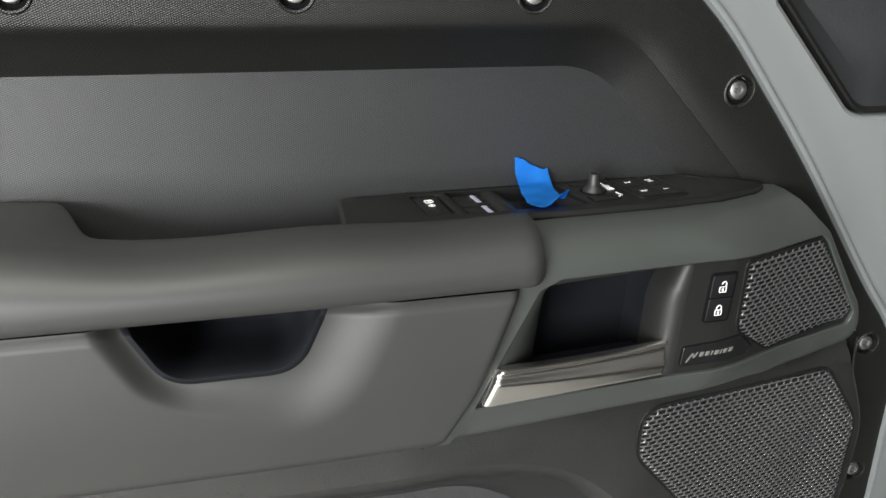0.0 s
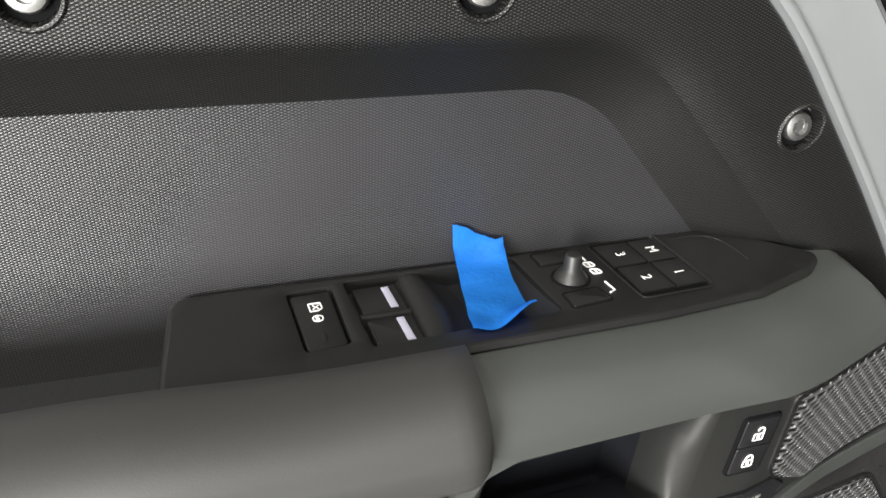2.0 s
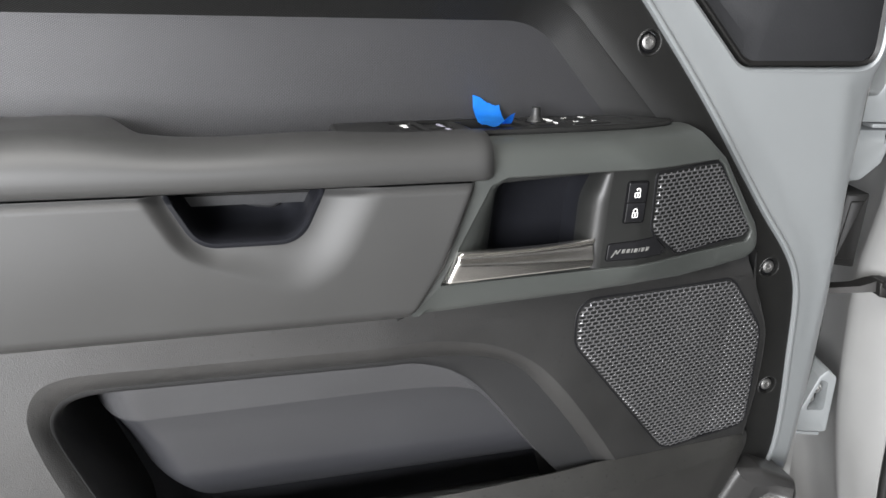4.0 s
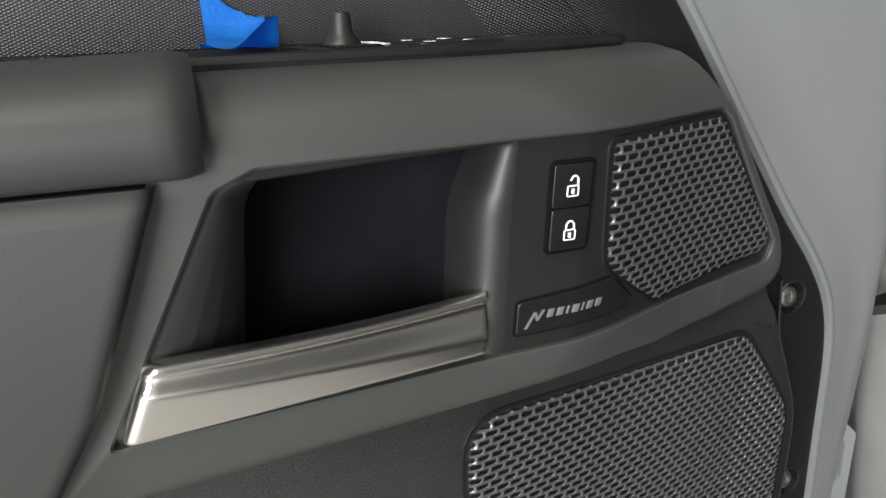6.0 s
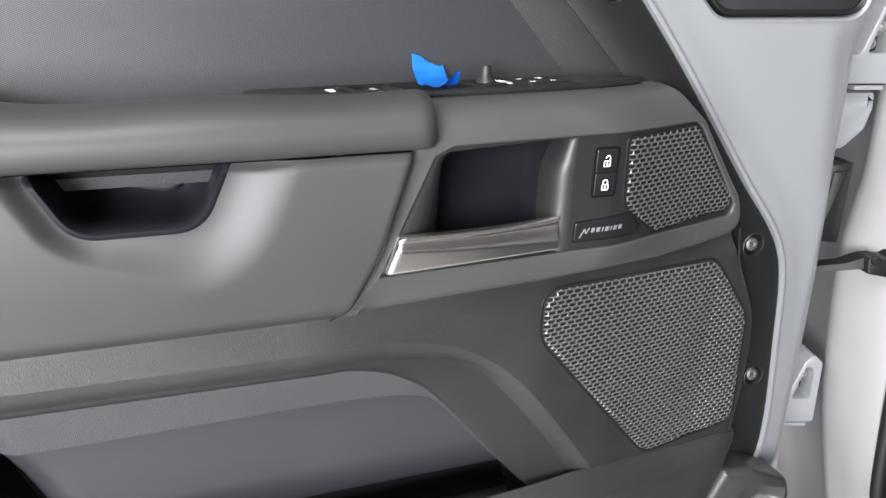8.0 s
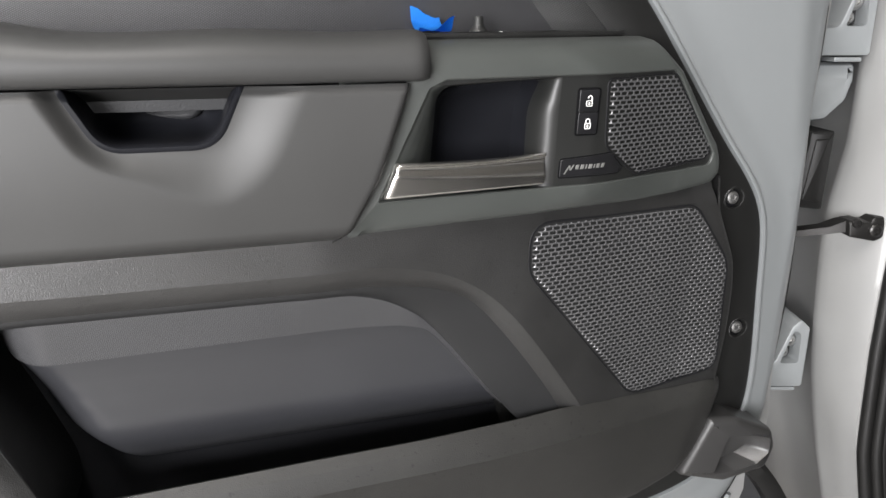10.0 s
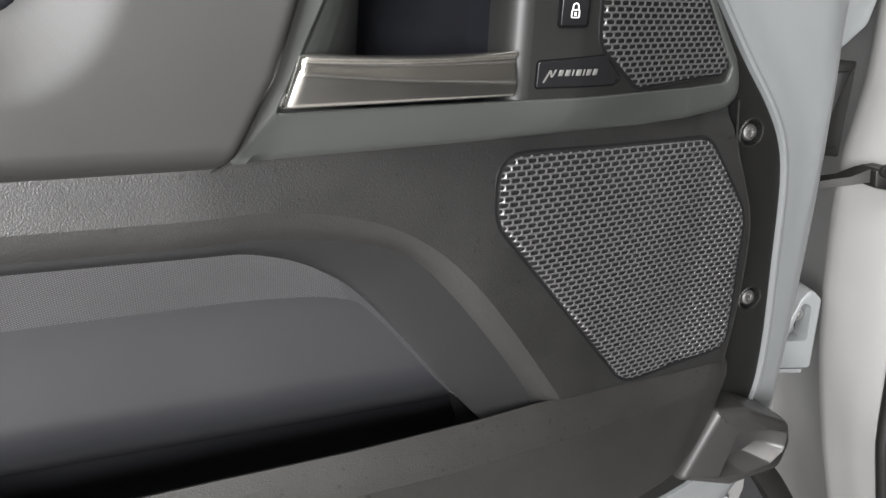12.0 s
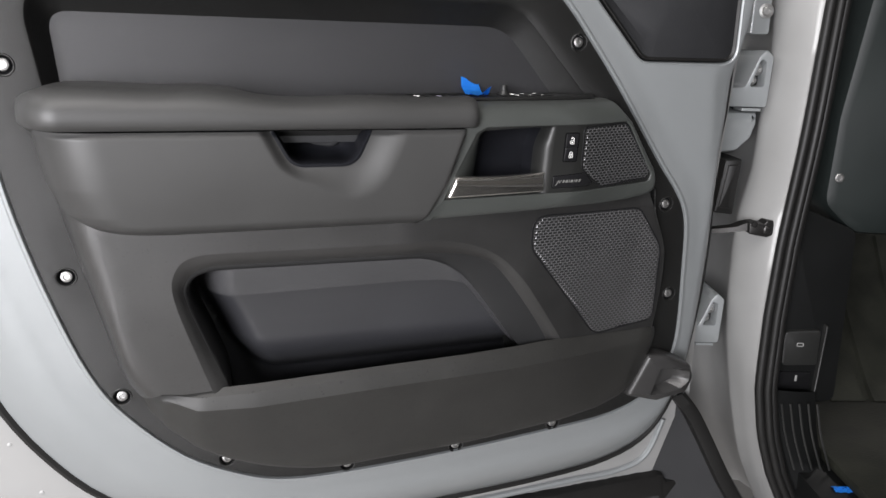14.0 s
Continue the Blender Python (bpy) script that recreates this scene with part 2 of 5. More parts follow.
def fill(bm, outer, holes, place, step=0.03):
    """A plate between an outer 2D loop and hole loops, laid through place(u, v)."""
    pts, edges = [], []
    for loop in (outer, *holes):
        base, k = len(pts), len(loop)
        pts += [Vector(p) for p in loop]
        edges += [(base + i, base + (i + 1) % k) for i in range(k)]
    xs, ys = [p[0] for p in outer], [p[1] for p in outer]
    for i in range(1, int((max(xs) - min(xs)) / step) + 1):
        for j in range(1, int((max(ys) - min(ys)) / step) + 1):
            q = (min(xs) + i * step + (step / 2 if j % 2 else 0), min(ys) + j * step)
            if inside(outer, *q) < -step * 0.35 and all(inside(h, *q) > step * 0.35 for h in holes):
                pts.append(Vector(q))
    out, _, faces, *_ = delaunay_2d_cdt(pts, edges, [], 0, 1e-7)
    vs = [bm.verts.new(place(p.x, p.y)) for p in out]
    for f in faces:
        c = sum((out[i] for i in f), Vector((0, 0))) / len(f)
        if inside(outer, c.x, c.y) < 0 and all(inside(h, c.x, c.y) > 0 for h in holes):
            bm.faces.new([vs[i] for i in f])
    for v in vs:
        if not v.link_faces:
            bm.verts.remove(v)


def box(bm, lo, hi, place=None, bevel=0.0):
    """A box between two corners, its edges rounded, laid through place(x, y, z)."""
    made = bmesh.ops.create_cube(bm, size=1)["verts"]
    for v in made:
        v.co = Vector([lerp(lo[c], hi[c], v.co[c] + 0.5) for c in range(3)])
    if bevel > 0:
        es = list({e for v in made for e in v.link_edges})
        made = bmesh.ops.bevel(bm, geom=es, offset=bevel, segments=2, affect="EDGES", profile=0.5)["verts"] + [v for v in made if v.is_valid]
    if place:
        for v in set(made):
            v.co = place(*v.co)


def lathe(bm, profile, frame_m, n=24, cap=True):
    """Turned body: (radius, height) pairs about the z axis of frame_m."""
    loops = [[frame_m @ Vector((r * math.cos(2 * math.pi * i / n), r * math.sin(2 * math.pi * i / n), h)) for i in range(n)] for r, h in profile]
    loft(bm, loops, True, False, cap)


def tube(bm, pts, radius, n=8, closed=False):
    """A round bar along 3D points."""
    pts = [Vector(p) for p in pts]
    k, loops = len(pts), []
    for i in range(k):
        a, b = (pts[i - 1], pts[(i + 1) % k]) if closed else (pts[max(i - 1, 0)], pts[min(i + 1, k - 1)])
        t = (b - a).normalized()
        ref = Vector((0, -1, 0)) if abs(t.y) < 0.8 else Vector((0, 0, 1))
        s = t.cross(ref).normalized()
        q = s.cross(t)
        rad = radius(i / max(k - 1, 1)) if callable(radius) else radius
        loops.append([pts[i] + (s * math.cos(2 * math.pi * j / n) + q * math.sin(2 * math.pi * j / n)) * rad for j in range(n)])
    if closed:
        loops.append(loops[0])
        loft(bm, loops)
        bmesh.ops.remove_doubles(bm, verts=bm.verts, dist=1e-6)
    else:
        loft(bm, loops, True, True, True)


def part(name, bm, mat, parent=None, label="", angle=38):
    bmesh.ops.recalc_face_normals(bm, faces=bm.faces)
    me = bpy.data.meshes.new(name)
    bm.to_mesh(me)
    bm.free()
    me.materials.append(mat)
    me.polygons.foreach_set("use_smooth", [True] * len(me.polygons))
    me.set_sharp_from_angle(angle=radians(angle))
    ob = new(name, me)
    if parent:
        ob.parent = parent
    if label:
        tagged(ob, label)
    return ob


def thing(name, label, category, group="", kind="", at=(0, 0, 0)):
    ob = new(name)
    ob.empty_display_size = 0.05
    return tagged(ob, label, category, group, kind)


def slab(bm, loop, w_of, depth, edge=0.0015, steps=3):
    """A moulded plate over a closed 2D loop: sides, rounded rim, face at w_of(u, v)."""
    loops = [[D(u, w_of(u, v) - depth, v) for u, v in loop]]
    for s in range(steps + 1):
        a = math.pi / 2 * s / steps
        loops.append([D(u, w_of(u, v) - edge * (1 - math.sin(a)), v) for u, v in grow(loop, -edge * (1 - math.cos(a)))])
    loft(bm, loops, True, False, True)

# ---------------------------------------------------------------- door: curves and depths shared by its parts
CARD = spline([(-0.386, 1.315), (-0.387, 1.24), (-0.386, 1.17), (-0.379, 1.09), (-0.364, 0.995), (-0.338, 0.887), (-0.305, 0.784), (-0.266, 0.715), (-0.195, 0.639),
               (-0.119, 0.594), (-0.054, 0.574), (0.04, 0.570), (0.207, 0.576), (0.388, 0.590), (0.495, 0.603), (0.566, 0.636), (0.598, 0.70), (0.602, 0.76),
               (0.592, 0.857), (0.584, 0.925), (0.573, 0.963), (0.552, 0.996), (0.513, 1.042), (0.431, 1.146), (0.372, 1.215), (0.325, 1.266), (0.280, 1.300), (0.24, 1.315)], 4, True)
main_w = table([(-0.30, 0.072), (0.10, 0.077), (0.28, 0.064), (0.36, 0.053), (0.47, 0.036), (0.60, 0.028)])
cap_w = table([(0.12, 0.087), (0.15, 0.083), (0.20, 0.080), (0.29, 0.075), (0.330, 0.0745), (0.345, 0.0715), (0.36, 0.067), (0.38, 0.0595), (0.40, 0.052), (0.42, 0.0455), (0.45, 0.038), (0.49, 0.030)])
top_v = table([(0.05, 1.1412), (0.12, 1.1416), (0.20, 1.1420), (0.30, 1.1435), (0.40, 1.1440)])
BOLTS = ((0.3525, 1.2148), (0.540, 0.974), (0.574, 0.818), (-0.319, 0.918), (-0.270, 0.743), (-0.140, 0.623), (0.036, 0.582), (0.213, 0.585), (0.385, 0.599),
         (-0.356, 1.172), (-0.121, 1.283), (0.035, 1.283), (0.188, 1.282))

# ---------------------------------------------------------------- door shell, painted steel
door = thing("front_door", "open silver front car door with painted steel inner frame", "car door")
RIM = spline([(-0.41, 1.42), (-0.425, 1.24), (-0.425, 1.17), (-0.419, 1.09), (-0.404, 0.985), (-0.378, 0.870), (-0.345, 0.762), (-0.302, 0.685), (-0.222, 0.602),
              (-0.134, 0.552), (-0.058, 0.528), (0.04, 0.522), (0.212, 0.526), (0.398, 0.540), (0.520, 0.556), (0.600, 0.592), (0.632, 0.68), (0.634, 0.76),
              (0.630, 0.857), (0.630, 0.925), (0.628, 0.985), (0.626, 1.04), (0.624, 1.10), (0.626, 1.18), (0.637, 1.25), (0.636, 1.33), (0.60, 1.40), (0.24, 1.42)], 4, True)
SEAL = spline([(-0.50, 1.46), (-0.498, 1.24), (-0.495, 1.17), (-0.488, 1.09), (-0.477, 0.994), (-0.455, 0.860), (-0.427, 0.746), (-0.379, 0.649), (-0.308, 0.562),
               (-0.200, 0.495), (-0.080, 0.462), (0.04, 0.452), (0.212, 0.456), (0.398, 0.464), (0.531, 0.482), (0.612, 0.526), (0.654, 0.62), (0.668, 0.72),
               (0.670, 0.84), (0.664, 0.927), (0.656, 0.985), (0.651, 1.05), (0.653, 1.115), (0.650, 1.194), (0.659, 1.28), (0.662, 1.35), (0.63, 1.44), (0.24, 1.46)], 4, True)
SAIL = rounded([(0.377, 1.277, 0.004), (0.464, 1.1915, 0.034), (0.627, 1.1915, 0.024), (0.610, 1.40, 0.02), (0.340, 1.40, 0.02)], 8)
ridge_u = table([(1.00, 0.626), (1.065, 0.6155), (1.126, 0.6055), (1.18, 0.597)])


def flange(u, v):
    """The frame bends back beside the hinges, along an upright ridge."""
    x = max(0.0, u - ridge_u(v) + 0.004)
    return 0.30 * x * min(1.0, x / 0.010) * ease(1.195, 1.165, v) * ease(0.98, 1.06, v)


bm = bmesh.new()
loft(bm, [[D(u, -0.010, v) for u, v in grow(CARD, -0.012)], [D(u, -0.004, v) for u, v in grow(CARD, 0.0005)], [D(u, 0.0015, v) for u, v in grow(CARD, 0.0018)],
          [D(u, 0.0020, v) for u, v in grow(CARD, 0.0045)], [D(u, 0.0005, v) for u, v in grow(CARD, 0.0065)], [D(u, -0.004, v) for u, v in grow(CARD, 0.0085)]])
CARD_OUT = grow(CARD, 0.0085)
fill(bm, RIM, [CARD_OUT, grow(SAIL, 0.004)], lambda u, v: D(u, -0.0040 - 0.0040 * ease(0.0, 0.03, inside(CARD_OUT, u, v)) - flange(u, v), v), 0.011)
bmesh.ops.remove_doubles(bm, verts=bm.verts, dist=0.0002)
loops = [[D(u, -0.008 - flange(u, v), v) for u, v in RIM]]
for s in range(1, 7):
    t = s / 6
    loops.append([D(lerp(a[0], b[0], t), -0.008 - flange(*a) - (0.036 - flange(*a)) * (1 - math.cos(t * math.pi / 2)), lerp(a[1], b[1], t)) for a, b in zip(RIM, SEAL)])
loops.append([D(u, -0.060, v) for u, v in grow(SEAL, 0.001)])
loft(bm, loops)
loft(bm, [[D(u, -0.0075, v) for u, v in grow(SAIL, 0.004)], [D(u, -0.009, v) for u, v in grow(SAIL, 0.0015)], [D(u, -0.014, v) for u, v in SAIL], [D(u, -0.03, v) for u, v in SAIL]])
bmesh.ops.remove_doubles(bm, verts=bm.verts, dist=0.0002)
part("shell", bm, M_PAINT, door, "silver painted steel inner door frame", 50)

# outer skin with its hem, beyond the seal
HEM = rounded([(-0.487, 1.46, 0.01), (-0.487, 1.05, 0.05), (-0.5170, 0.638, 0.004), (-0.5115, 0.628, 0.004), (-0.5160, 0.560, 0.02), (-0.516, 0.400, 0.02), (0.690, 0.404, 0.012), (0.712, 0.52, 0.03), (0.690, 0.75, 0.05), (0.676, 1.00, 0.05), (0.672, 1.46, 0.01)], 5)
bm = bmesh.new()
loft(bm, [[D(u, -0.110, v) for u, v in HEM], [D(u, -0.066, v) for u, v in HEM], [D(u, -0.060, v) for u, v in grow(HEM, -0.002)], [D(u, -0.060, v) for u, v in grow(HEM, -0.010)]], True, True, False)
fill(bm, grow(HEM, -0.010), [], lambda u, v: D(u, -0.060, v), 0.1)
bmesh.ops.remove_doubles(bm, verts=bm.verts, dist=0.0002)
skin = part("outer_skin", bm, M_PAINT_LIT, door, "silver painted outer door skin with folded hem, in the lit tone", 40)
bm = bmesh.new()
tube(bm, [D(u, -0.048, v) for u, v in grow(SEAL, 0.005)[8:66]], 0.0070, 8)
tube(bm, [D(u, -0.049, v) for u, v in grow(SEAL, 0.0030)[65:108]], 0.0052, 8)
part("weather_seal", bm, M_RUBBER, door, "black rubber door seal")
# pressed stiffening bead and dimples in the hem
bm = bmesh.new()
tube(bm, [D(u, -0.0600, v) for u, v in rounded([(-0.470, 0.42, 0.01), (-0.462, 0.725, 0.03), (-0.425, 0.735, 0.03), (-0.40, 0.70, 0.01)], 6)[4:-4]], 0.0026, 6)
part("pressed_bead", bm, M_PAINT_LIT, skin)
for k in (0.30, 0.62, 1.0):
    bm = bmesh.new()
    tube(bm, [D(lerp(e, f, k) + 0.002, -0.0605, v) for v, e, f in ((0.99, -0.4905, -0.4900), (0.86, -0.4990, -0.4900), (0.77, -0.5050, -0.4900), (0.70, -0.5100, -0.4930), (0.634, -0.5140, -0.4965), (0.54, -0.5130, -0.4940))], 0.0022, 6)
    part("hem_fold", bm, M_PAINT_LIT, skin)
for u, v in ((-0.452, 0.655), (-0.425, 0.66), (-0.395, 0.575), (-0.435, 0.555)):
    bm = bmesh.new()
    lathe(bm, [(0.0035, 0), (0.003, 0.001), (0.0018, 0.0014), (0.0006, 0.0015)], Matrix.Translation(D(u, -0.0605, v)) @ pose(0, 0, 0, 90), 10)
    part("dimple", bm, M_PAINT_LIT, skin)
bm = bmesh.new()
tube(bm, [D(u, -0.058, v) for u, v in spline([(0.25, 0.423), (0.325, 0.425), (0.47, 0.431), (0.565, 0.434), (0.625, 0.458), (0.652, 0.535)], 6)], 0.0058, 8)
part("pressed_bead", bm, M_PAINT, skin)
# latch in the shut face
LA = rounded([(-0.4560, 0.9400, 0.002), (-0.4285, 0.9420, 0.004), (-0.4262, 0.9610, 0.005), (-0.4300, 0.9690, 0.003), (-0.4550, 0.9690, 0.002)], 4)
LB = rounded([(-0.4640, 0.9230, 0.006), (-0.4200, 0.9235, 0.012), (-0.4150, 0.9400, 0.010), (-0.4215, 0.9810, 0.012), (-0.4640, 0.9830, 0.006)], 4)
lat_w = lambda u: -0.0235 + 0.55 * (u + 0.44)
bm = bmesh.new()
loft(bm, [[D(u, lat_w(u) - 0.004, v) for u, v in grow(LB, 0.004)], [D(u, lat_w(u) + 0.0012, v) for u, v in LB], [D(u, lat_w(u) + 0.0042, v) for u, v in grow(LB, -0.0030)], [D(u, lat_w(u) + 0.0050, v) for u, v in grow(LB, -0.0048)],
          [D(u, lat_w(u) + 0.0038, v) for u, v in grow(LA, 0.0030)], [D(u, lat_w(u) + 0.0034, v) for u, v in grow(LA, 0.0012)], [D(u, lat_w(u) + 0.0026, v) for u, v in LA], [D(u, lat_w(u) - 0.006, v) for u, v in grow(LA, -0.0008)]])
latch = part("latch", bm, M_PAINT, door, "door latch in a pressed surround", 60)
# shallow mouth filled flat in black, for the shade of a deep one
bm = bmesh.new()
fill(bm, LA, [], lambda u, v: D(u, lat_w(u) + 0.0004, v))
part("latch_mouth_shade", bm, M_VOID, latch, "flat black face standing in for the latch mouth's shade")
bm = bmesh.new()
box(bm, (-0.4520, -0.001, 0.9500), (-0.4430, 0.0022, 0.9655), lambda u, w, v: D(u, lat_w(u) + w, v), 0.001)
part("latch_claw", bm, M_BLACKSTEEL, latch, "steel latch claw")
bm = bmesh.new()
box(bm, (-0.4525, -0.001, 0.9640), (-0.4290, 0.0016, 0.9680), lambda u, w, v: D(u, lat_w(u) + w, v), 0.001)
part("latch_plate", bm, M_BLACKSTEEL, latch, "edge of the steel latch plate")

# mirror corner trim
sail = thing("mirror_corner_trim", "dark grained plastic trim in the door's front corner", "trim panel")
bm = bmesh.new()
loops = [[D(u, -0.022, v) for u, v in grow(SAIL, -0.001)], [D(u, -0.007, v) for u, v in grow(SAIL, -0.0015)], [D(u, -0.006, v) for u, v in grow(SAIL, -0.003)], [D(u, -0.009, v) for u, v in grow(SAIL, -0.0065)]]
loft(bm, loops)
part("seal_rim", bm, M_RUBBER, sail, "black rubber edge")
bm = bmesh.new()
SI = rounded([(0.383, 1.279, 0.004), (0.467, 1.1975, 0.030), (0.6200, 1.1975, 0.020), (0.604, 1.392, 0.02), (0.350, 1.392, 0.02)], 8)
cu, cv = 0.50, 1.30
loops = []
for s in range(7):
    k = 1 - s / 6 * 0.96
    loops.append([D(lerp(cu, u, k), -0.010 + 0.012 * math.sqrt(1 - k * k * 0.995) - (0.16 * max(0.0, 0.535 - lerp(cu, u, k)) if k < 0.99 else 0), lerp(cv, v, k)) for u, v in SI])
loft(bm, loops, True, False, True)
part("panel", bm, M_CARD, sail)

# ---------------------------------------------------------------- trim card with its bolts
card = thing("door_trim_panel", "charcoal grained plastic inner door panel with exposed bolts", "door panel")
R0 = rounded([(0.160, 1.10, 0.001), (0.120, 1.072, 0.001), (-0.309, 1.072, 0.001), (-0.336, 1.2645, 0.048), (0.268, 1.2645, 0.085), (0.448, 1.10, 0.001)], 10)
RM = rounded([(0.159, 1.10, 0.001), (0.119, 1.072, 0.001), (-0.306, 1.072, 0.001), (-0.331, 1.2580, 0.040), (0.260, 1.2580, 0.080), (0.418, 1.10, 0.001)], 10)
R2 = rounded([(0.158, 1.10, 0.001), (0.118, 1.072, 0.001), (-0.300, 1.072, 0.001), (-0.312, 1.2315, 0.022), (0.250, 1.2318, 0.072), (0.370, 1.10, 0.001)], 10)
holes = [[(u + 0.0108 * math.cos(a * math.pi / 12), v + 0.0108 * math.sin(a * math.pi / 12)) for a in range(24)] for u, v in BOLTS]
bm = bmesh.new()
fill(bm, grow(CARD, -0.003), [grow(R0, 0.004), [(-0.195, 0.69), (0.30, 0.69), (0.27, 0.80), (0.21, 0.88), (0.15, 0.93), (-0.195, 0.93)]] + [grow(h, 0.0022) for h in holes], lambda u, v: D(u, 0, v), 0.05)
loft(bm, [[D(u, -0.005, v) for u, v in CARD], [D(u, -0.0018, v) for u, v in grow(CARD, -0.0002)], [D(u, -0.0006, v) for u, v in grow(CARD, -0.0012)], [D(u, 0, v) for u, v in grow(CARD, -0.003)]])
for h in holes:
    loft(bm, [[D(u, 0, v) for u, v in grow(h, 0.0022)], [D(u, 0.0010, v) for u, v in grow(h, 0.0012)], [D(u, 0.0005, v) for u, v in h], [D(u, -0.006, v) for u, v in grow(h, -0.001)]])
loops = [[D(u, 0, v) for u, v in grow(R0, 0.004)], [D(u, -0.0006, v) for u, v in R0]]
for t, w in ((0.35, -0.0018), (0.7, -0.0040), (1.0, -0.0062)):
    loops.append([D(lerp(a[0], b[0], t), w, lerp(a[1], b[1], t)) for a, b in zip(R0, RM)])
for t, w in ((0.03, -0.0075), (0.5, -0.0190), (0.9, -0.0285), (1.0, -0.0305)):
    loops.append([D(lerp(a[0], b[0], t), w, lerp(a[1], b[1], t)) for a, b in zip(RM, R2)])
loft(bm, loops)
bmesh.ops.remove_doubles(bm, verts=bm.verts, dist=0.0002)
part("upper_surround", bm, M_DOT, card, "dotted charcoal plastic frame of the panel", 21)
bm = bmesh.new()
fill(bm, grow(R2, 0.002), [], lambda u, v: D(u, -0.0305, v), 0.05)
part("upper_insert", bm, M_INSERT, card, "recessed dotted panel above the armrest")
bm = bmesh.new()
box(bm, (-0.14, -0.031, 1.088), (0.07, 0.05, 1.099), lambda u, w, v: D(u, w, v))
part("trough_floor", bm, M_CARD, card)

for u, v in BOLTS:
    bm = bmesh.new()
    m = Matrix.Translation(D(u, -0.006, v)) @ pose(0, 0, 0, 90 - math.degrees(math.atan(YZ)) * -1)
    lathe(bm, [(0.0100, 0.0), (0.0100, 0.0003)], m, 20, True)
    ring = part("bolt", bm, M_VOID, card, "torx bolt sunk in a black recess")
    bm = bmesh.new()
    lathe(bm, [(0.0072, 0.0), (0.0072, 0.0030), (0.0066, 0.0042), (0.0048, 0.0050), (0.0040, 0.0051), (0.0036, 0.0030), (0.0005, 0.0028)], m, 20, True)
    star = [((0.0030 if i % 2 else 0.0018) * math.cos(i * math.pi / 6), (0.0030 if i % 2 else 0.0018) * math.sin(i * math.pi / 6)) for i in range(12)]
    loft(bm, [[m @ Vector((x, y, 0.0030)) for x, y in star], [m @ Vector((x * 0.9, y * 0.9, 0.0042)) for x, y in star]], True, False, True)
    part("bolt_head", bm, M_BOLT, ring, "bright steel torx head")

# lower body of the card with the map pocket
L0 = [(-0.154, 0.772), (-0.172, 0.829), (-0.189, 0.886), (-0.194, 0.921), (-0.184, 0.946), (-0.164, 0.956), (-0.132, 0.958), (-0.080, 0.9575), (0.082, 0.957), (0.150, 0.9565), (0.218, 0.936), (0.275, 0.887), (0.352, 0.782)]
L1 = [(-0.134, 0.772), (-0.156, 0.829), (-0.176, 0.886), (-0.181, 0.910), (-0.173, 0.928), (-0.157, 0.9365), (-0.131, 0.9392), (-0.080, 0.9392), (0.082, 0.9385), (0.140, 0.9375), (0.205, 0.925), (0.250, 0.891), (0.331, 0.779)]
L2 = [(-0.131, 0.765), (-0.152, 0.829), (-0.171, 0.880), (-0.176, 0.907), (-0.168, 0.922), (-0.153, 0.9285), (-0.131, 0.930), (-0.080, 0.9298), (0.082, 0.9285), (0.128, 0.926), (0.168, 0.910), (0.202, 0.880), (0.277, 0.785)]
L4 = [(-0.129, 0.765), (-0.149, 0.829), (-0.164, 0.862), (-0.166, 0.874), (-0.162, 0.882), (-0.152, 0.887), (-0.131, 0.8885), (-0.080, 0.8888), (0.082, 0.8905), (0.140, 0.8895), (0.180, 0.8845), (0.206, 0.868), (0.2755, 0.782)]
BODY_L = [(-0.275, 1.035), (-0.270, 1.0), (-0.267, 0.975), (-0.259, 0.926), (-0.250, 0.851), (-0.236, 0.806), (-0.214, 0.775)]
FOOT_L = [(-0.319, 1.035), (-0.313, 1.0), (-0.308, 0.975), (-0.292, 0.905), (-0.273, 0.825), (-0.262, 0.785), (-0.250, 0.760)]
BODY_R = [(0.525, 0.776), (0.529, 0.84), (0.526, 0.90), (0.512, 0.936), (0.497, 0.968), (0.490, 1.006)]
FOOT_R = [(0.537, 0.766), (0.541, 0.84), (0.536, 0.905), (0.522, 0.942), (0.508, 0.972), (0.501, 1.006)]
bm = bmesh.new()
outline = spline(BODY_L, 5) + [(-0.19, 0.7715)] + spline(L0, 6) + [(0.42, 0.7785)] + spline(BODY_R, 5)
extra = [(lerp(0.490, -0.215, i / 24), lerp(1.006, 1.0, i / 24)) for i in range(1, 25)] + [(-0.235, 1.012), (-0.255, 1.026)]
fill(bm, outline + extra, [], lambda u, v: D(u, main_w(u) - 0.012 * ease(0.978, 1.0, v) * ease(0.40, 0.46, u), v), 0.015)
loops = []
for s in range(9):
    a = math.pi / 2 * s / 8
    loops.append([D(lerp(q[0], p[0], 1 - math.cos(a)), main_w(p[0]) * math.sin(a), lerp(q[1], p[1], 1 - math.cos(a))) for p, q in zip(spline(BODY_L, 5), spline(FOOT_L, 5))])
loft(bm, loops, False)
loops = []
for s in range(7):
    a = math.pi / 2 * s / 6
    loops.append([D(lerp(q[0], p[0], 1 - math.cos(a)), main_w(p[0]) * math.sin(a), lerp(q[1], p[1], 1 - math.cos(a))) for p, q in zip(spline(BODY_R, 5), spline(FOOT_R, 5))])
loft(bm, loops, False)
bmesh.ops.remove_doubles(bm, verts=bm.verts, dist=0.0003)
part("lower_body", bm, M_LOWER, card, "pebble-grained grey lower door moulding", 30)
ends = ((-0.130, 0.728), (0.335, 0.728))
E0, E1, E2, E4 = ([ends[0]] + L + [ends[1]] for L in (L0, L1, L2, L4))
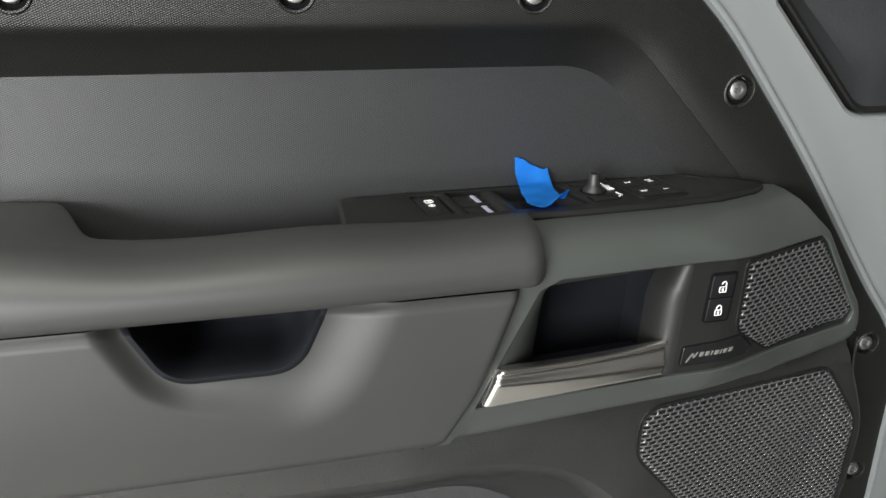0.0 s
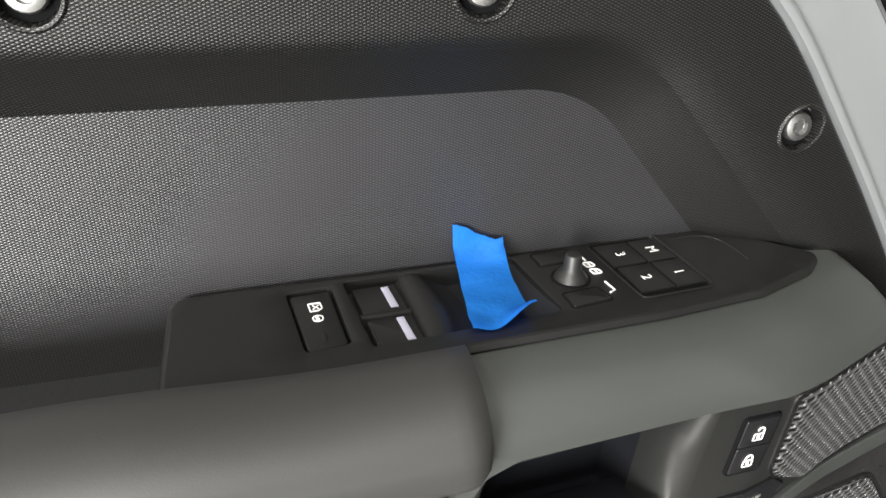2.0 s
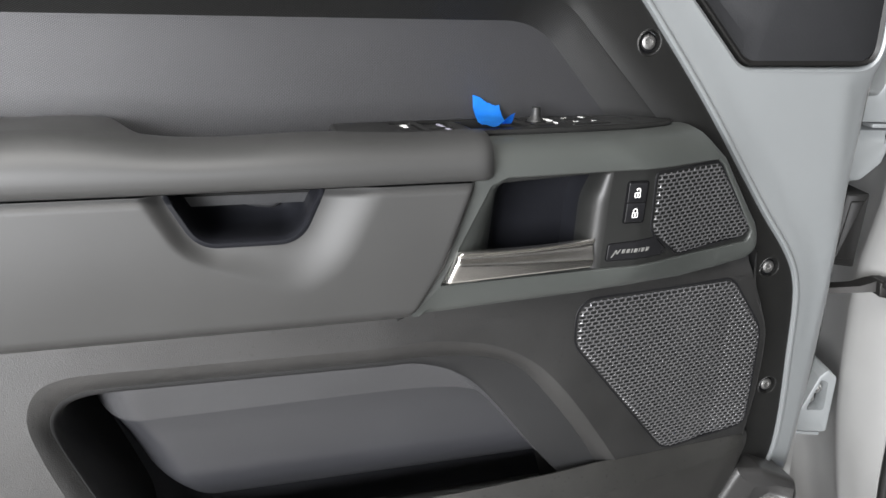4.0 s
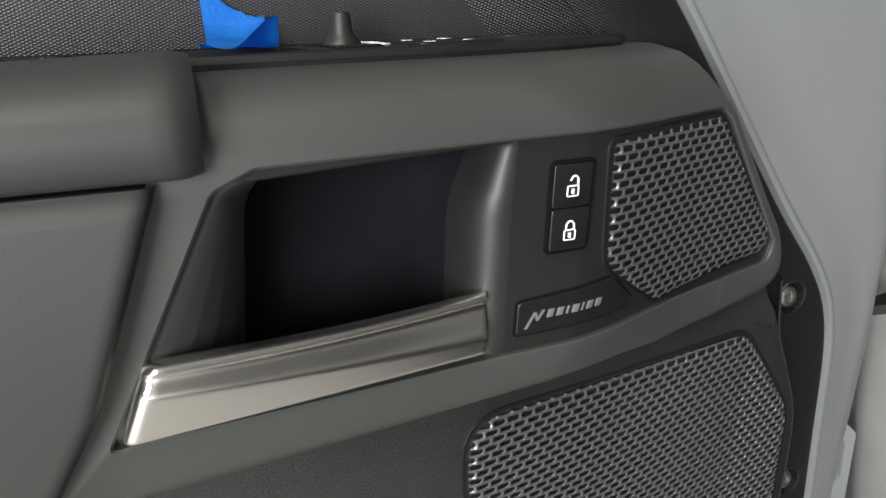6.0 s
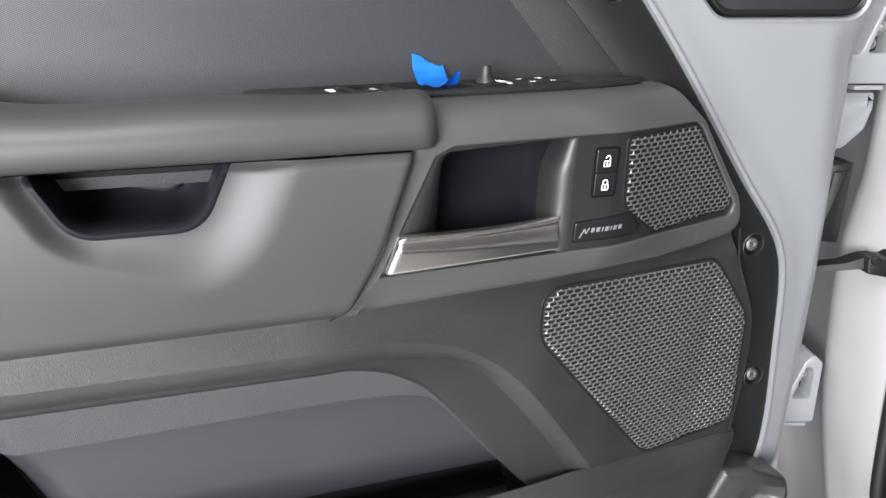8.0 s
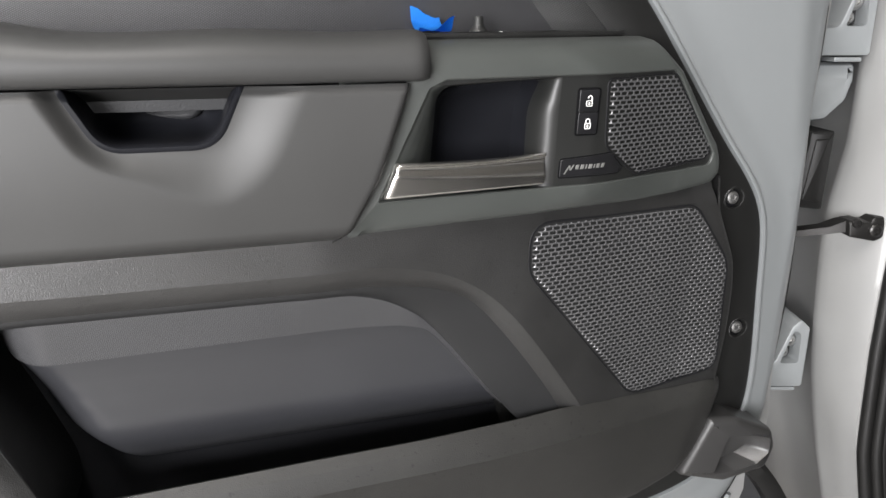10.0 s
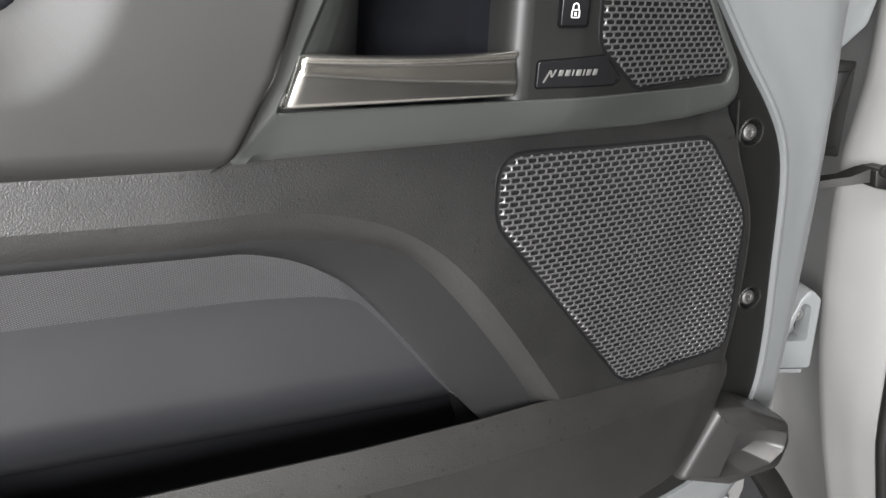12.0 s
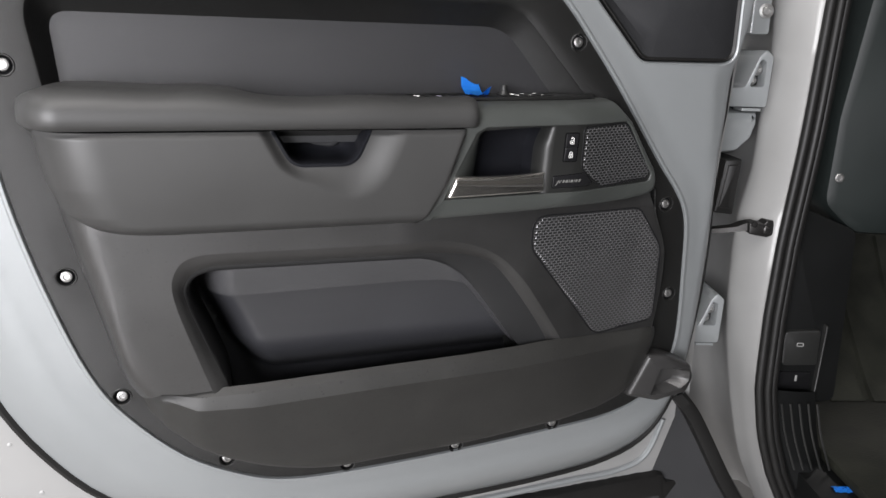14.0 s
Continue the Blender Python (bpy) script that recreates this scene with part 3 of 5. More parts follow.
S0, S1, S2, S4 = (spline(E, 6) for E in (E0, E1, E2, E4))
bm = bmesh.new()
loops = [[D(u, main_w(u), v) for u, v in S0]]
for s in range(1, 4):
    t = s / 3
    loops.append([D(lerp(a[0], b[0], t), main_w(lerp(a[0], b[0], t)) - 0.010 * t ** 1.5, lerp(a[1], b[1], t)) for a, b in zip(S0, S1)])
loft(bm, loops, False)
part("pocket_edge", bm, M_LOWER, card, "soft chamfered edge of the door pocket", 40)
bm = bmesh.new()
loops = loops[-1:]
for s in range(1, 7):
    t = s / 6
    loops.append([D(lerp(a[0], b[0], math.sin(t * math.pi / 2)), lerp(main_w(a[0]) - 0.010, 0.050, 1 - math.cos(t * math.pi / 2)), lerp(a[1], b[1], math.sin(t * math.pi / 2))) for a, b in zip(S1, S2)])
loft(bm, loops, False)
pocket = part("map_pocket", bm, M_POCKET, card, "moulded mouth of the door pocket", 30)
# pocket back bulges forward; its roll-off puts shade at left and foot
roll_u = table([(0.70, -0.082), (0.75, -0.096), (0.785, -0.106), (0.813, -0.122), (0.853, -0.138), (0.887, -0.155), (0.95, -0.158)])


def rolled(u, w, v):
    x, y = max(0.0, roll_u(v) + 0.040 - u), max(0.0, 0.819 - v)
    return D(u, max(-0.05, w - 0.030 * (x / 0.036) ** 2.2 - 0.030 * (y / 0.050) ** 2.2), v)


bm = bmesh.new()
left = [(lerp(-0.186, -0.132, i / 14)) for i in range(15)]
T2, T4 = [(u, 0.930) for u in left] + S2[43:], [(u, 0.8886) for u in left] + S4[43:]
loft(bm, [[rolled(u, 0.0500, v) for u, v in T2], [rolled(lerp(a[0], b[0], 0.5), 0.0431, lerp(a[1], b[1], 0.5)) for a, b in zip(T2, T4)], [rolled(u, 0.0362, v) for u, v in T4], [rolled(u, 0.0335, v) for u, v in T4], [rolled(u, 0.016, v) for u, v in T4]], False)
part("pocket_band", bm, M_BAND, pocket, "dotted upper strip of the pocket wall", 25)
bm = bmesh.new()
loft(bm, [[D(u, lerp(0.050, -0.052, i / 3), v) for u, v in S2[:45]] for i in range(4)], False)
part("pocket_end", bm, M_POCKET, pocket, "black end wall of the pocket")
bm = bmesh.new()
back_w = table([(0.70, 0.0245), (0.78, 0.0236), (0.81, 0.0236), (0.83, 0.0240), (0.85, 0.0252), (0.868, 0.0272), (0.880, 0.0294), (0.890, 0.0318), (0.90, 0.0345)])
loops = []
for i in range(53):
    v = 0.700 + 0.200 * i / 52
    loops.append([rolled(u, back_w(v), v) for u in [lerp(-0.186, 0.34, j / 90) for j in range(91)]])
loft(bm, loops, False)
part("pocket_wall", bm, M_INNER, pocket, "smooth bulging back wall of the pocket", 60)

# kick moulding, the pocket's front wall
rim_v = table([(-0.25, 0.758), (-0.238, 0.7635), (-0.219, 0.7690), (-0.190, 0.7715), (-0.134, 0.7735), (0.087, 0.779), (0.328, 0.783), (0.42, 0.7785), (0.479, 0.7770), (0.525, 0.776), (0.541, 0.770), (0.553, 0.758)])
fold_v = table([(-0.25, 0.757), (-0.207, 0.762), (-0.174, 0.751), (-0.103, 0.749), (0.088, 0.754), (0.259, 0.757), (0.36, 0.7575), (0.448, 0.757), (0.506, 0.760), (0.541, 0.758), (0.553, 0.757)])
foot_v = table([(-0.25, 0.756), (-0.232, 0.725), (-0.213, 0.698), (-0.180, 0.667), (-0.142, 0.641), (-0.10, 0.622), (-0.063, 0.609), (-0.02, 0.599), (0.012, 0.595), (0.202, 0.601), (0.381, 0.613), (0.45, 0.624), (0.495, 0.641), (0.522, 0.667), (0.540, 0.70), (0.553, 0.757)])
kick_w = table([(-0.25, 0.006), (-0.235, 0.038), (-0.215, 0.062), (-0.17, 0.082), (-0.10, 0.087), (0.25, 0.083), (0.36, 0.070), (0.44, 0.056), (0.50, 0.045), (0.53, 0.034), (0.545, 0.020), (0.553, 0.004)])
bm = bmesh.new()
stations = [lerp(-0.25, 0.553, 0.5 - 0.5 * math.cos(math.pi * i / 90)) for i in range(91)]
loops = []
for u in stations:
    r, f, b, k = rim_v(u), fold_v(u), foot_v(u), kick_w(u)
    edge = min(main_w(u) + 0.002, k * 0.87)
    prof = [(edge * 0.80, r - 0.045 * min(1, k / 0.05)), (edge * 0.86, r - 0.004), (edge * 0.90, r - 0.001), (edge * 0.94, r), (lerp(edge, k, 0.40), lerp(r, f, 0.35)), (lerp(edge, k, 0.66), lerp(r, f, 0.62)), (lerp(edge, k, 0.85), lerp(r, f, 0.86)), (lerp(edge, k, 0.96), f - 0.0004), (k, f - 0.002 * min(1, k / 0.05))]
    for i in range(1, 17):
        q = 1 - (1 - i / 16) ** 1.5
        prof.append((k * (1 - q ** 18) * (1 - 0.42 * q) + 0.001, lerp(f - 0.002 * min(1, k / 0.05), b, q)))
    loops.append([D(u, w, v) for w, v in prof])
loft(bm, loops, False)
part("kick_panel", bm, M_KICK, card, "scuffed dark lower kick moulding", 24)

# ---------------------------------------------------------------- speaker grilles


def grille(bm, outline, w_of, pitch, row, length, height, fold=0.0014):
    """Steel sheet with staggered rounded slots, cut to a convex outline; flat first, then laid on the door."""
    us, vs = [p[0] for p in outline], [p[1] for p in outline]
    slot = []
    for side in (1, -1):
        for i in range(5):
            a = -math.pi / 2 + math.pi * i / 4
            slot.append((side * (length / 2 - height / 2 + height / 2 * math.cos(a)), side * height / 2 * math.sin(a)))
    s = length / 2 - height / 2
    rect = [(s, -row / 2), (pitch / 2, -row / 2), (pitch / 2, 0), (pitch / 2, row / 2), (s, row / 2)]
    rect += [(-x, -y) for x, y in rect]
    n_rows = int((max(vs) - min(vs)) / row) + 3
    n_cols = int((max(us) - min(us)) / pitch) + 3
    verts, faces = [], []
    for r in range(n_rows):
        for c in range(n_cols):
            x = min(us) - pitch + c * pitch + (pitch / 2 if r % 2 else 0)
            y = min(vs) - row + r * row
            base = len(verts)
            verts += [(x + a, 0, y + b) for a, b in rect] + [(x + a * 1.01, 0.00022, y + b * 1.04) for a, b in slot] + [(x + a * 0.985, 0.0005, y + b * 0.97) for a, b in slot] + [(x + a * 0.98, 0.0009, y + b * 0.96) for a, b in slot]
            for i in range(10):
                j = (i + 1) % 10
                faces += [(base + i, base + j, base + 10 + j, base + 10 + i), (base + 10 + i, base + 10 + j, base + 20 + j, base + 20 + i), (base + 20 + i, base + 20 + j, base + 30 + j, base + 30 + i)]
    me = bpy.data.meshes.new("sheet")
    me.from_pydata(verts, [], faces)
    bm.from_mesh(me)
    bpy.data.meshes.remove(me)
    k = len(outline)
    area = sum(outline[i][0] * outline[(i + 1) % k][1] - outline[(i + 1) % k][0] * outline[i][1] for i in range(k))
    sign = 1 if area > 0 else -1
    for i in range(k):
        (x0, y0), (x1, y1) = outline[i], outline[(i + 1) % k]
        if math.hypot(x1 - x0, y1 - y0) < 1e-5:
            continue
        bmesh.ops.bisect_plane(bm, geom=bm.verts[:] + bm.edges[:] + bm.faces[:], plane_co=(x0, 0, y0), plane_no=(sign * (y1 - y0), 0, -sign * (x1 - x0)), clear_outer=True)
    for v in bm.verts:
        v.co = D(v.co.x, w_of(v.co.x, v.co.z) - v.co.y - fold * (1 - ease(0.0, 0.0045, -inside(outline, v.co.x, v.co.z))), v.co.z)


WOOFER = rounded([(0.2825, 0.9795, 0.019), (0.468, 0.978, 0.022), (0.517, 0.914, 0.050), (0.523, 0.7920, 0.014), (0.414, 0.7815, 0.030), (0.2835, 0.935, 0.034)], 5)
woofer_w = lambda u, v: main_w(u) + 0.0032
speaker = thing("door_speaker", "large speaker grille of dark slotted steel mesh", "speaker")
bm = bmesh.new()
grille(bm, WOOFER, woofer_w, 0.0078, 0.0041, 0.0066, 0.0029)
part("grille", bm, M_GRILLE, speaker, "graphite slotted mesh", 62)
bm = bmesh.new()
fill(bm, WOOFER, [], lambda u, v: D(u, woofer_w(u, v) - 0.0042, v), 0.012)
part("speaker_cloth", bm, M_VOID, speaker, "black cloth behind the mesh")
bm = bmesh.new()
loft(bm, [[D(u, main_w(u) - 0.001, v) for u, v in grow(WOOFER, 0.0035)], [D(u, main_w(u) + 0.0008, v) for u, v in grow(WOOFER, 0.0028)], [D(u, main_w(u) + 0.0008, v) for u, v in grow(WOOFER, 0.0012)], [D(u, main_w(u) - 0.002, v) for u, v in grow(WOOFER, 0.0005)]])
part("grille_rim", bm, M_GLOSS, speaker, "thin black rim")

# ---------------------------------------------------------------- armrest


def dense(loop, step=0.006):
    out, k = [], len(loop)
    for i in range(k):
        a, b = loop[i], loop[(i + 1) % k]
        n = max(1, int(math.hypot(b[0] - a[0], b[1] - a[1]) / step))
        out += [(lerp(a[0], b[0], j / n), lerp(a[1], b[1], j / n)) for j in range(n)]
    return out


def dense_like(loop, g, step=0.0025):
    """The loop grown by g, its stretches cut into as many points as those of the loop itself."""
    grown, out, k = grow(loop, g), [], len(loop)
    for i in range(k):
        n = max(1, int(math.hypot(loop[(i + 1) % k][0] - loop[i][0], loop[(i + 1) % k][1] - loop[i][1]) / step))
        out += [(lerp(grown[i][0], grown[(i + 1) % k][0], j / n), lerp(grown[i][1], grown[(i + 1) % k][1], j / n)) for j in range(n)]
    return out


armrest = thing("armrest", "padded grey leatherette door armrest with a pull cup", "armrest")
bm = bmesh.new()
loops = []
n_st = 110
for i in range(n_st + 1):
    t = i / n_st
    u = lerp(-0.3445, 0.1805, t)
    e = math.sqrt(max(0.0, 1 - max(0.0, (-0.292 - u) / 0.0526) ** 2))
    g = math.sqrt(max(0.0, 1 - max(0.0, (u - 0.1695) / 0.0112) ** 2))
    wb = lerp(-0.030, 0.036, ease(-0.128, -0.088, u))
    vt = lerp(1.1535, 1.1445, ease(-0.17, -0.06, u)) + 0.0012 * math.sin(u * 40)
    wf = 0.0985 - 0.004 * ease(0.0, 0.17, u)
    prof = [(wb, 1.096), (wb, vt - 0.012), (wb + 0.0015, vt - 0.005), (wb + 0.006, vt - 0.001), (wb + 0.014, vt)]
    start = max(wb + 0.018, 0.056)
    for s in range(9):
        a = math.pi / 2 * s / 8
        prof.append((lerp(start, wf, math.sin(a)), lerp(vt, 1.121, 1 - math.cos(a))))
    prof += [(wf, 1.1155), (wf - 0.0022, 1.1105), (wf - 0.006, 1.1082), (wf - 0.013, 1.1074), (0.06, 1.103), (0.05, 1.096)]
    ring = []
    for w, v in prof:
        cv = 1.1175
        k = min(lerp(0.22, 1, e), lerp(0.92, 1, g))
        ring.append(D(u, lerp(0.012, w, min(e, lerp(0.90, 1, g))), cv + (v - cv) * k + (1 - e) * 0.004))
    loops.append(ring)
loft(bm, loops, True, True, True)
part("upper_roll", bm, M_LEATHER, armrest, "smooth padded upper roll", 40)

pad_r = table([(0.984, 0.104), (0.988, 0.112), (0.993, 0.1175), (1.035, 0.1405), (1.106, 0.1655)])
pad_l = table([(0.984, -0.250), (0.987, -0.272), (0.990, -0.284), (0.995, -0.294), (1.003, -0.305), (1.011, -0.3125), (1.043, -0.325), (1.113, -0.337)])
CUP = rounded([(-0.0815, 1.118, 0.002), (-0.052, 1.0640, 0.028), (0.025, 1.0640, 0.028), (0.050, 1.118, 0.002)], 8)


def pad_w(u, v):
    base = 0.0945 + 0.004 * math.sin((1.106 - v) / 0.122 * math.pi) - 0.003 * ease(0.0, 0.16, u)
    return base - 0.004 * ease(1.099, 1.1065, v)


bm = bmesh.new()
loops = []
n_v, n_u = 72, 250
gone = []
for r in range(n_v + 1):
    v = lerp(1.1062, 0.984, r / n_v)
    ul, ur = pad_l(v), pad_r(v)
    row = []
    for c in range(n_u + 1):
        u = lerp(ul, ur, c / n_u)
        base = pad_w(u, v)
        foot = math.sqrt(max(0.0, 1 - max(0.0, 1 - (v - 0.984) / 0.017) ** 2))
        left = math.sqrt(max(0.0, 1 - max(0.0, 1 - (u - ul) / 0.085) ** 2.6))
        w = lerp(0.066, base, foot)
        w = lerp(-0.002, w, left)
        w -= 0.004 * (1 - math.sqrt(max(0.0, 1 - max(0.0, 1 - (ur - u) / 0.006) ** 2)))
        d = inside(CUP, u, v)
        if d < 0.046:
            soft = lerp(0.014, 0.044, ease(-0.06, 0.03, u))
            w -= 0.010 * (1 - ease(0.0, soft, d)) if d > 0 else 0.010
        row.append(D(u, w, v))
        gone.append(d < -0.0022)
    gone += [False, False]
    row += [D(ur + 0.0006, 0.080, v), D(ur, 0.05, v)]
    loops.append(row)
loops.append([D(lerp(pad_l(0.984), pad_r(0.984), c / n_u), 0.0, 0.986) for c in range(n_u + 1)] + [D(pad_r(0.984), 0.0, 0.986)] * 2)
grid_rows = loft(bm, loops, False)
flat = [v for row in grid_rows for v in row]
bmesh.ops.delete(bm, geom=[v for v, g in zip(flat, gone) if g], context="VERTS")
part("lower_pad", bm, M_LEATHER, armrest, "stitched lower pad with a scooped hand grip", 50)
bm = bmesh.new()
loops = [[D(u, pad_w(u, min(v, 1.106)) - 0.010 + h, v) for u, v in dense_like(CUP, g)] for g, h in ((0.0014, -0.0008), (0.0005, 0.0004), (-0.0026, 0.0006), (-0.0036, -0.0010), (-0.0044, -0.012))]
loft(bm, loops + [[D(u, w, v) for u, v in dense_like(CUP, g)] for g, w in ((-0.0060, 0.050), (-0.012, 0.034), (-0.021, 0.026))], True, False, True)
part("cup_liner", bm, M_BOWL, armrest, "dark liner of the pull cup", 50)
bm = bmesh.new()
slab(bm, rounded([(-0.030, 1.079, 0.004), (0.012, 1.079, 0.016), (0.022, 1.106, 0.002), (-0.030, 1.106, 0.002)], 5), lambda u, v: 0.034 - 0.25 * max(0, 0.005 - u), 0.02, 0.004)
part("cup_insert", bm, M_CARD, armrest, "smooth plate inside the pull cup")
bm = bmesh.new()
loft(bm, [[D(lerp(-0.325, 0.163, i / 80), 0.060, 1.109) for i in range(81)], [D(lerp(-0.325, 0.163, i / 80), 0.086 * ease(0, 0.06, i / 80) + 0.002, 1.1068) for i in range(81)]], False)
part("seam", bm, M_VOID, armrest, "dark sewn seam")

# ---------------------------------------------------------------- front armrest carrier with handle, lock switch and tweeter
carrier = thing("armrest_carrier", "satin green-grey plastic switch carrier at the armrest's front", "armrest trim")
OUT = dense(rounded([(0.1165, 0.9890, 0.001), (0.440, 0.9950, 0.02), (0.497, 1.001, 0.018), (0.490, 1.038, 0.014), (0.4335, 1.1125, 0.014), (0.402, 1.1395, 0.012), (0.120, 1.1365, 0.002), (0.112, 1.106, 0.004), (0.100, 1.012, 0.002)], 6), 9)
HOLE = dense(rounded([(0.1390, 1.0140, 0.003), (0.440, 1.0160, 0.004), (0.480, 1.0180, 0.008), (0.4835, 1.030, 0.006), (0.4290, 1.1035, 0.005), (0.420, 1.1110, 0.005), (0.196, 1.1085, 0.006), (0.1815, 1.1020, 0.008), (0.1478, 1.0320, 0.001)], 6), 9)


def between(a, b, step):
    """Both loops of equal corner count, filled in with the same number of points on each stretch."""
    oa, ob_, k = [], [], len(a)
    for i in range(k):
        j = (i + 1) % k
        n = max(1, int(math.hypot(a[j][0] - a[i][0], a[j][1] - a[i][1]) / step))
        for s in range(n):
            oa.append((lerp(a[i][0], a[j][0], s / n), lerp(a[i][1], a[j][1], s / n)))
            ob_.append((lerp(b[i][0], b[j][0], s / n), lerp(b[i][1], b[j][1], s / n)))
    return oa, ob_


OUT, HOLE = between(OUT, HOLE, 0.006)


def sunk_w(u, v):
    """Depth of the carrier's mouth."""
    return cap_w(u)


def out_w(u, v):
    w = lerp(main_w(u) + 0.004, 0.040 - 0.030 * ease(0.33, 0.40, u), ease(1.02, 1.125, v))
    if u < 0.125 and v < 1.132:
        return cap_w(u) - 0.0015
    return min(lerp(w, 0.016, ease(0.40, 0.475, u) * ease(1.0, 1.05, v)), cap_w(u) - 0.003)


bm = bmesh.new()
loops = [[D(u, out_w(u, v) - 0.030 + 0.027 * ease(1.10, 1.13, v) * ease(0.275, 0.250, u), v) for u, v in OUT]]
for s in range(11):
    t = s / 10
    ring = []
    for a, b in zip(OUT, HOLE):
        w0, w1 = out_w(*a), sunk_w(*b)
        k = math.sqrt(max(0.0, 1 - (1 - t) ** 2.4))
        ring.append(D(lerp(a[0], b[0], t), lerp(w0, w1, k), lerp(a[1], b[1], t)))
    loops.append(ring)
loops.append([D(u, sunk_w(u, v) - 0.0008, v) for u, v in grow(HOLE, -0.0010)])
loops.append([D(u, sunk_w(u, v) - 0.005, v) for u, v in grow(HOLE, -0.0014)])
loft(bm, loops)
part("carrier_frame", bm, M_CAP, carrier, "rounded green-grey frame", 32)

DEEP = (0.0030, 0.0033, 0.0048, 0.0080, 0.0140, 0.0220, 0.0300, 0.0306, 0.0430, 0.0520)
SHORE = ((0.1412, 0.1842, 0.2970, 0.2955, 0.2950), (0.1424, 0.1852, 0.2950, 0.2918, 0.2912), (0.1490, 0.1865, 0.2928, 0.2878, 0.2872), (0.1590, 0.1885, 0.2910, 0.2842, 0.2836), (0.1710, 0.1910, 0.2896, 0.2812, 0.2806),
         (0.1820, 0.1935, 0.2886, 0.2788, 0.2784), (0.1890, 0.1955, 0.2880, 0.2770, 0.2766), (0.1894, 0.1959, 0.2884, 0.2775, 0.2771), (0.1960, 0.2030, 0.2860, 0.2750, 0.2745), (0.2020, 0.2090, 0.2820, 0.2715, 0.2710))
BOWL = []
for i, (a, b, c, e, d) in enumerate(SHORE):
    BOWL.append([(a, 1.0165 if i == 0 else 1.012, 0.004 + 0.001 * i), (b, lerp(1.1035, 1.0990, i / 9), 0.010 + 0.0014 * i), (c, lerp(1.1082, 1.1040, i / 9), 0.002 + 0.0002 * i), (e, 1.0820, 0.055), (d, 1.0135 if i < 2 else 1.012, 0.002 if i < 2 else 0.004)])
RINGS = [rounded(c, 6) for c in BOWL]
bm = bmesh.new()
fill(bm, grow(HOLE, 0.001), [dense(RINGS[0], 0.004)], lambda u, v: D(u, sunk_w(u, v) - 0.003, v), 0.004)
part("bezel", bm, M_BEZEL, carrier, "satin black bezel plate", 60)
for nm, mat, text in (("bezel_column", M_BEZEL, "rounded post beside the handle"), ("recess_flank", M_CAP, "green-grey flank of the hand recess")):
    bm = bmesh.new()
    loft(bm, [[D(u, sunk_w(u, v) - d, v) for u, v in ring] for ring, d in list(zip(RINGS, DEEP))[:7]])
    far_side = [f for f in bm.faces if (f.calc_center_median().x < 0.215) == (nm == "bezel_column")]
    bmesh.ops.delete(bm, geom=far_side, context="FACES")
    part(nm, bm, mat, carrier, text, 60)
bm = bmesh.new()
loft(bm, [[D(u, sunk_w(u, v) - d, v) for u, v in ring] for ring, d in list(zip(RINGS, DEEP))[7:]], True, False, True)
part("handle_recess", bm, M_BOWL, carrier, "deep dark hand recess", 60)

# release handle
handle = thing("door_release_handle", "satin chrome interior door release lever", "door handle")
bm = bmesh.new()
loops = []
long = 0.1413
cuts = [0, 0.0003, 0.0010, 0.0020, 0.0032, 0.0046, 0.0058] + [lerp(0.008, 0.1365, i / 26) for i in range(27)] + [0.1388, 0.1400, 0.1408, 0.1413]
for x in cuts:
    t = x / long
    low = (lerp(0.1435, 0.2845, t), lerp(1.0172, 1.0188, t))
    high = (lerp(0.1548, 0.2862, t), lerp(1.0470, 1.0464, t) - 0.0022 * math.sin(math.pi * t))
    base = lerp(0.0880, 0.0755, t)
    near, r = (x, 0.0058) if x < 0.06 else (long - x, 0.0012)
    drop = r - math.sqrt(max(0.0, r * r - max(0.0, r - near) ** 2))
    split = lerp(0.66, 0.30, t)
    ring = [D(low[0], base - 0.012, lerp(low[1], high[1], 0.03)), D(low[0], base - 0.004 - drop * 0.6, low[1])]
    for i in range(25):
        s = 0.02 + 0.96 * i / 24
        w = 0.0010 + 0.0026 * min(s, split) - 0.0040 * max(0.0, min(s, 0.75) - split) - 0.0022 * max(0.0, 1 - s / 0.07) ** 2
        w -= 0.0040 * ease(split - 0.04, 0.90, s) ** 0.85 if s > split - 0.04 else 0
        w += 0.0026 * ease(0.80, 0.90, s) - 0.0034 * max(0.0, (s - 0.90) / 0.08) ** 2
        q = 0.5 + (s - 0.5) * (1 - 0.5 * drop / 0.0295)
        ring.append(D(lerp(low[0], high[0], q), base + w - drop, lerp(low[1], high[1], q)))
    ring += [D(high[0], base - 0.0090 - drop, lerp(low[1], high[1], 0.95 - 8 * drop)), D(high[0], base - 0.012, lerp(low[1], high[1], 0.80))]
    loops.append(ring)
loft(bm, loops, False, True, True)
part("lever", bm, M_CHROME, handle, "satin chrome lever", 40)
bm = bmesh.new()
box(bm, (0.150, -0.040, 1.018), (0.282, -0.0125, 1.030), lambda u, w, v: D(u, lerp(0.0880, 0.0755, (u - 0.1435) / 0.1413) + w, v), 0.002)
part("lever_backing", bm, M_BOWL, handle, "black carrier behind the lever")

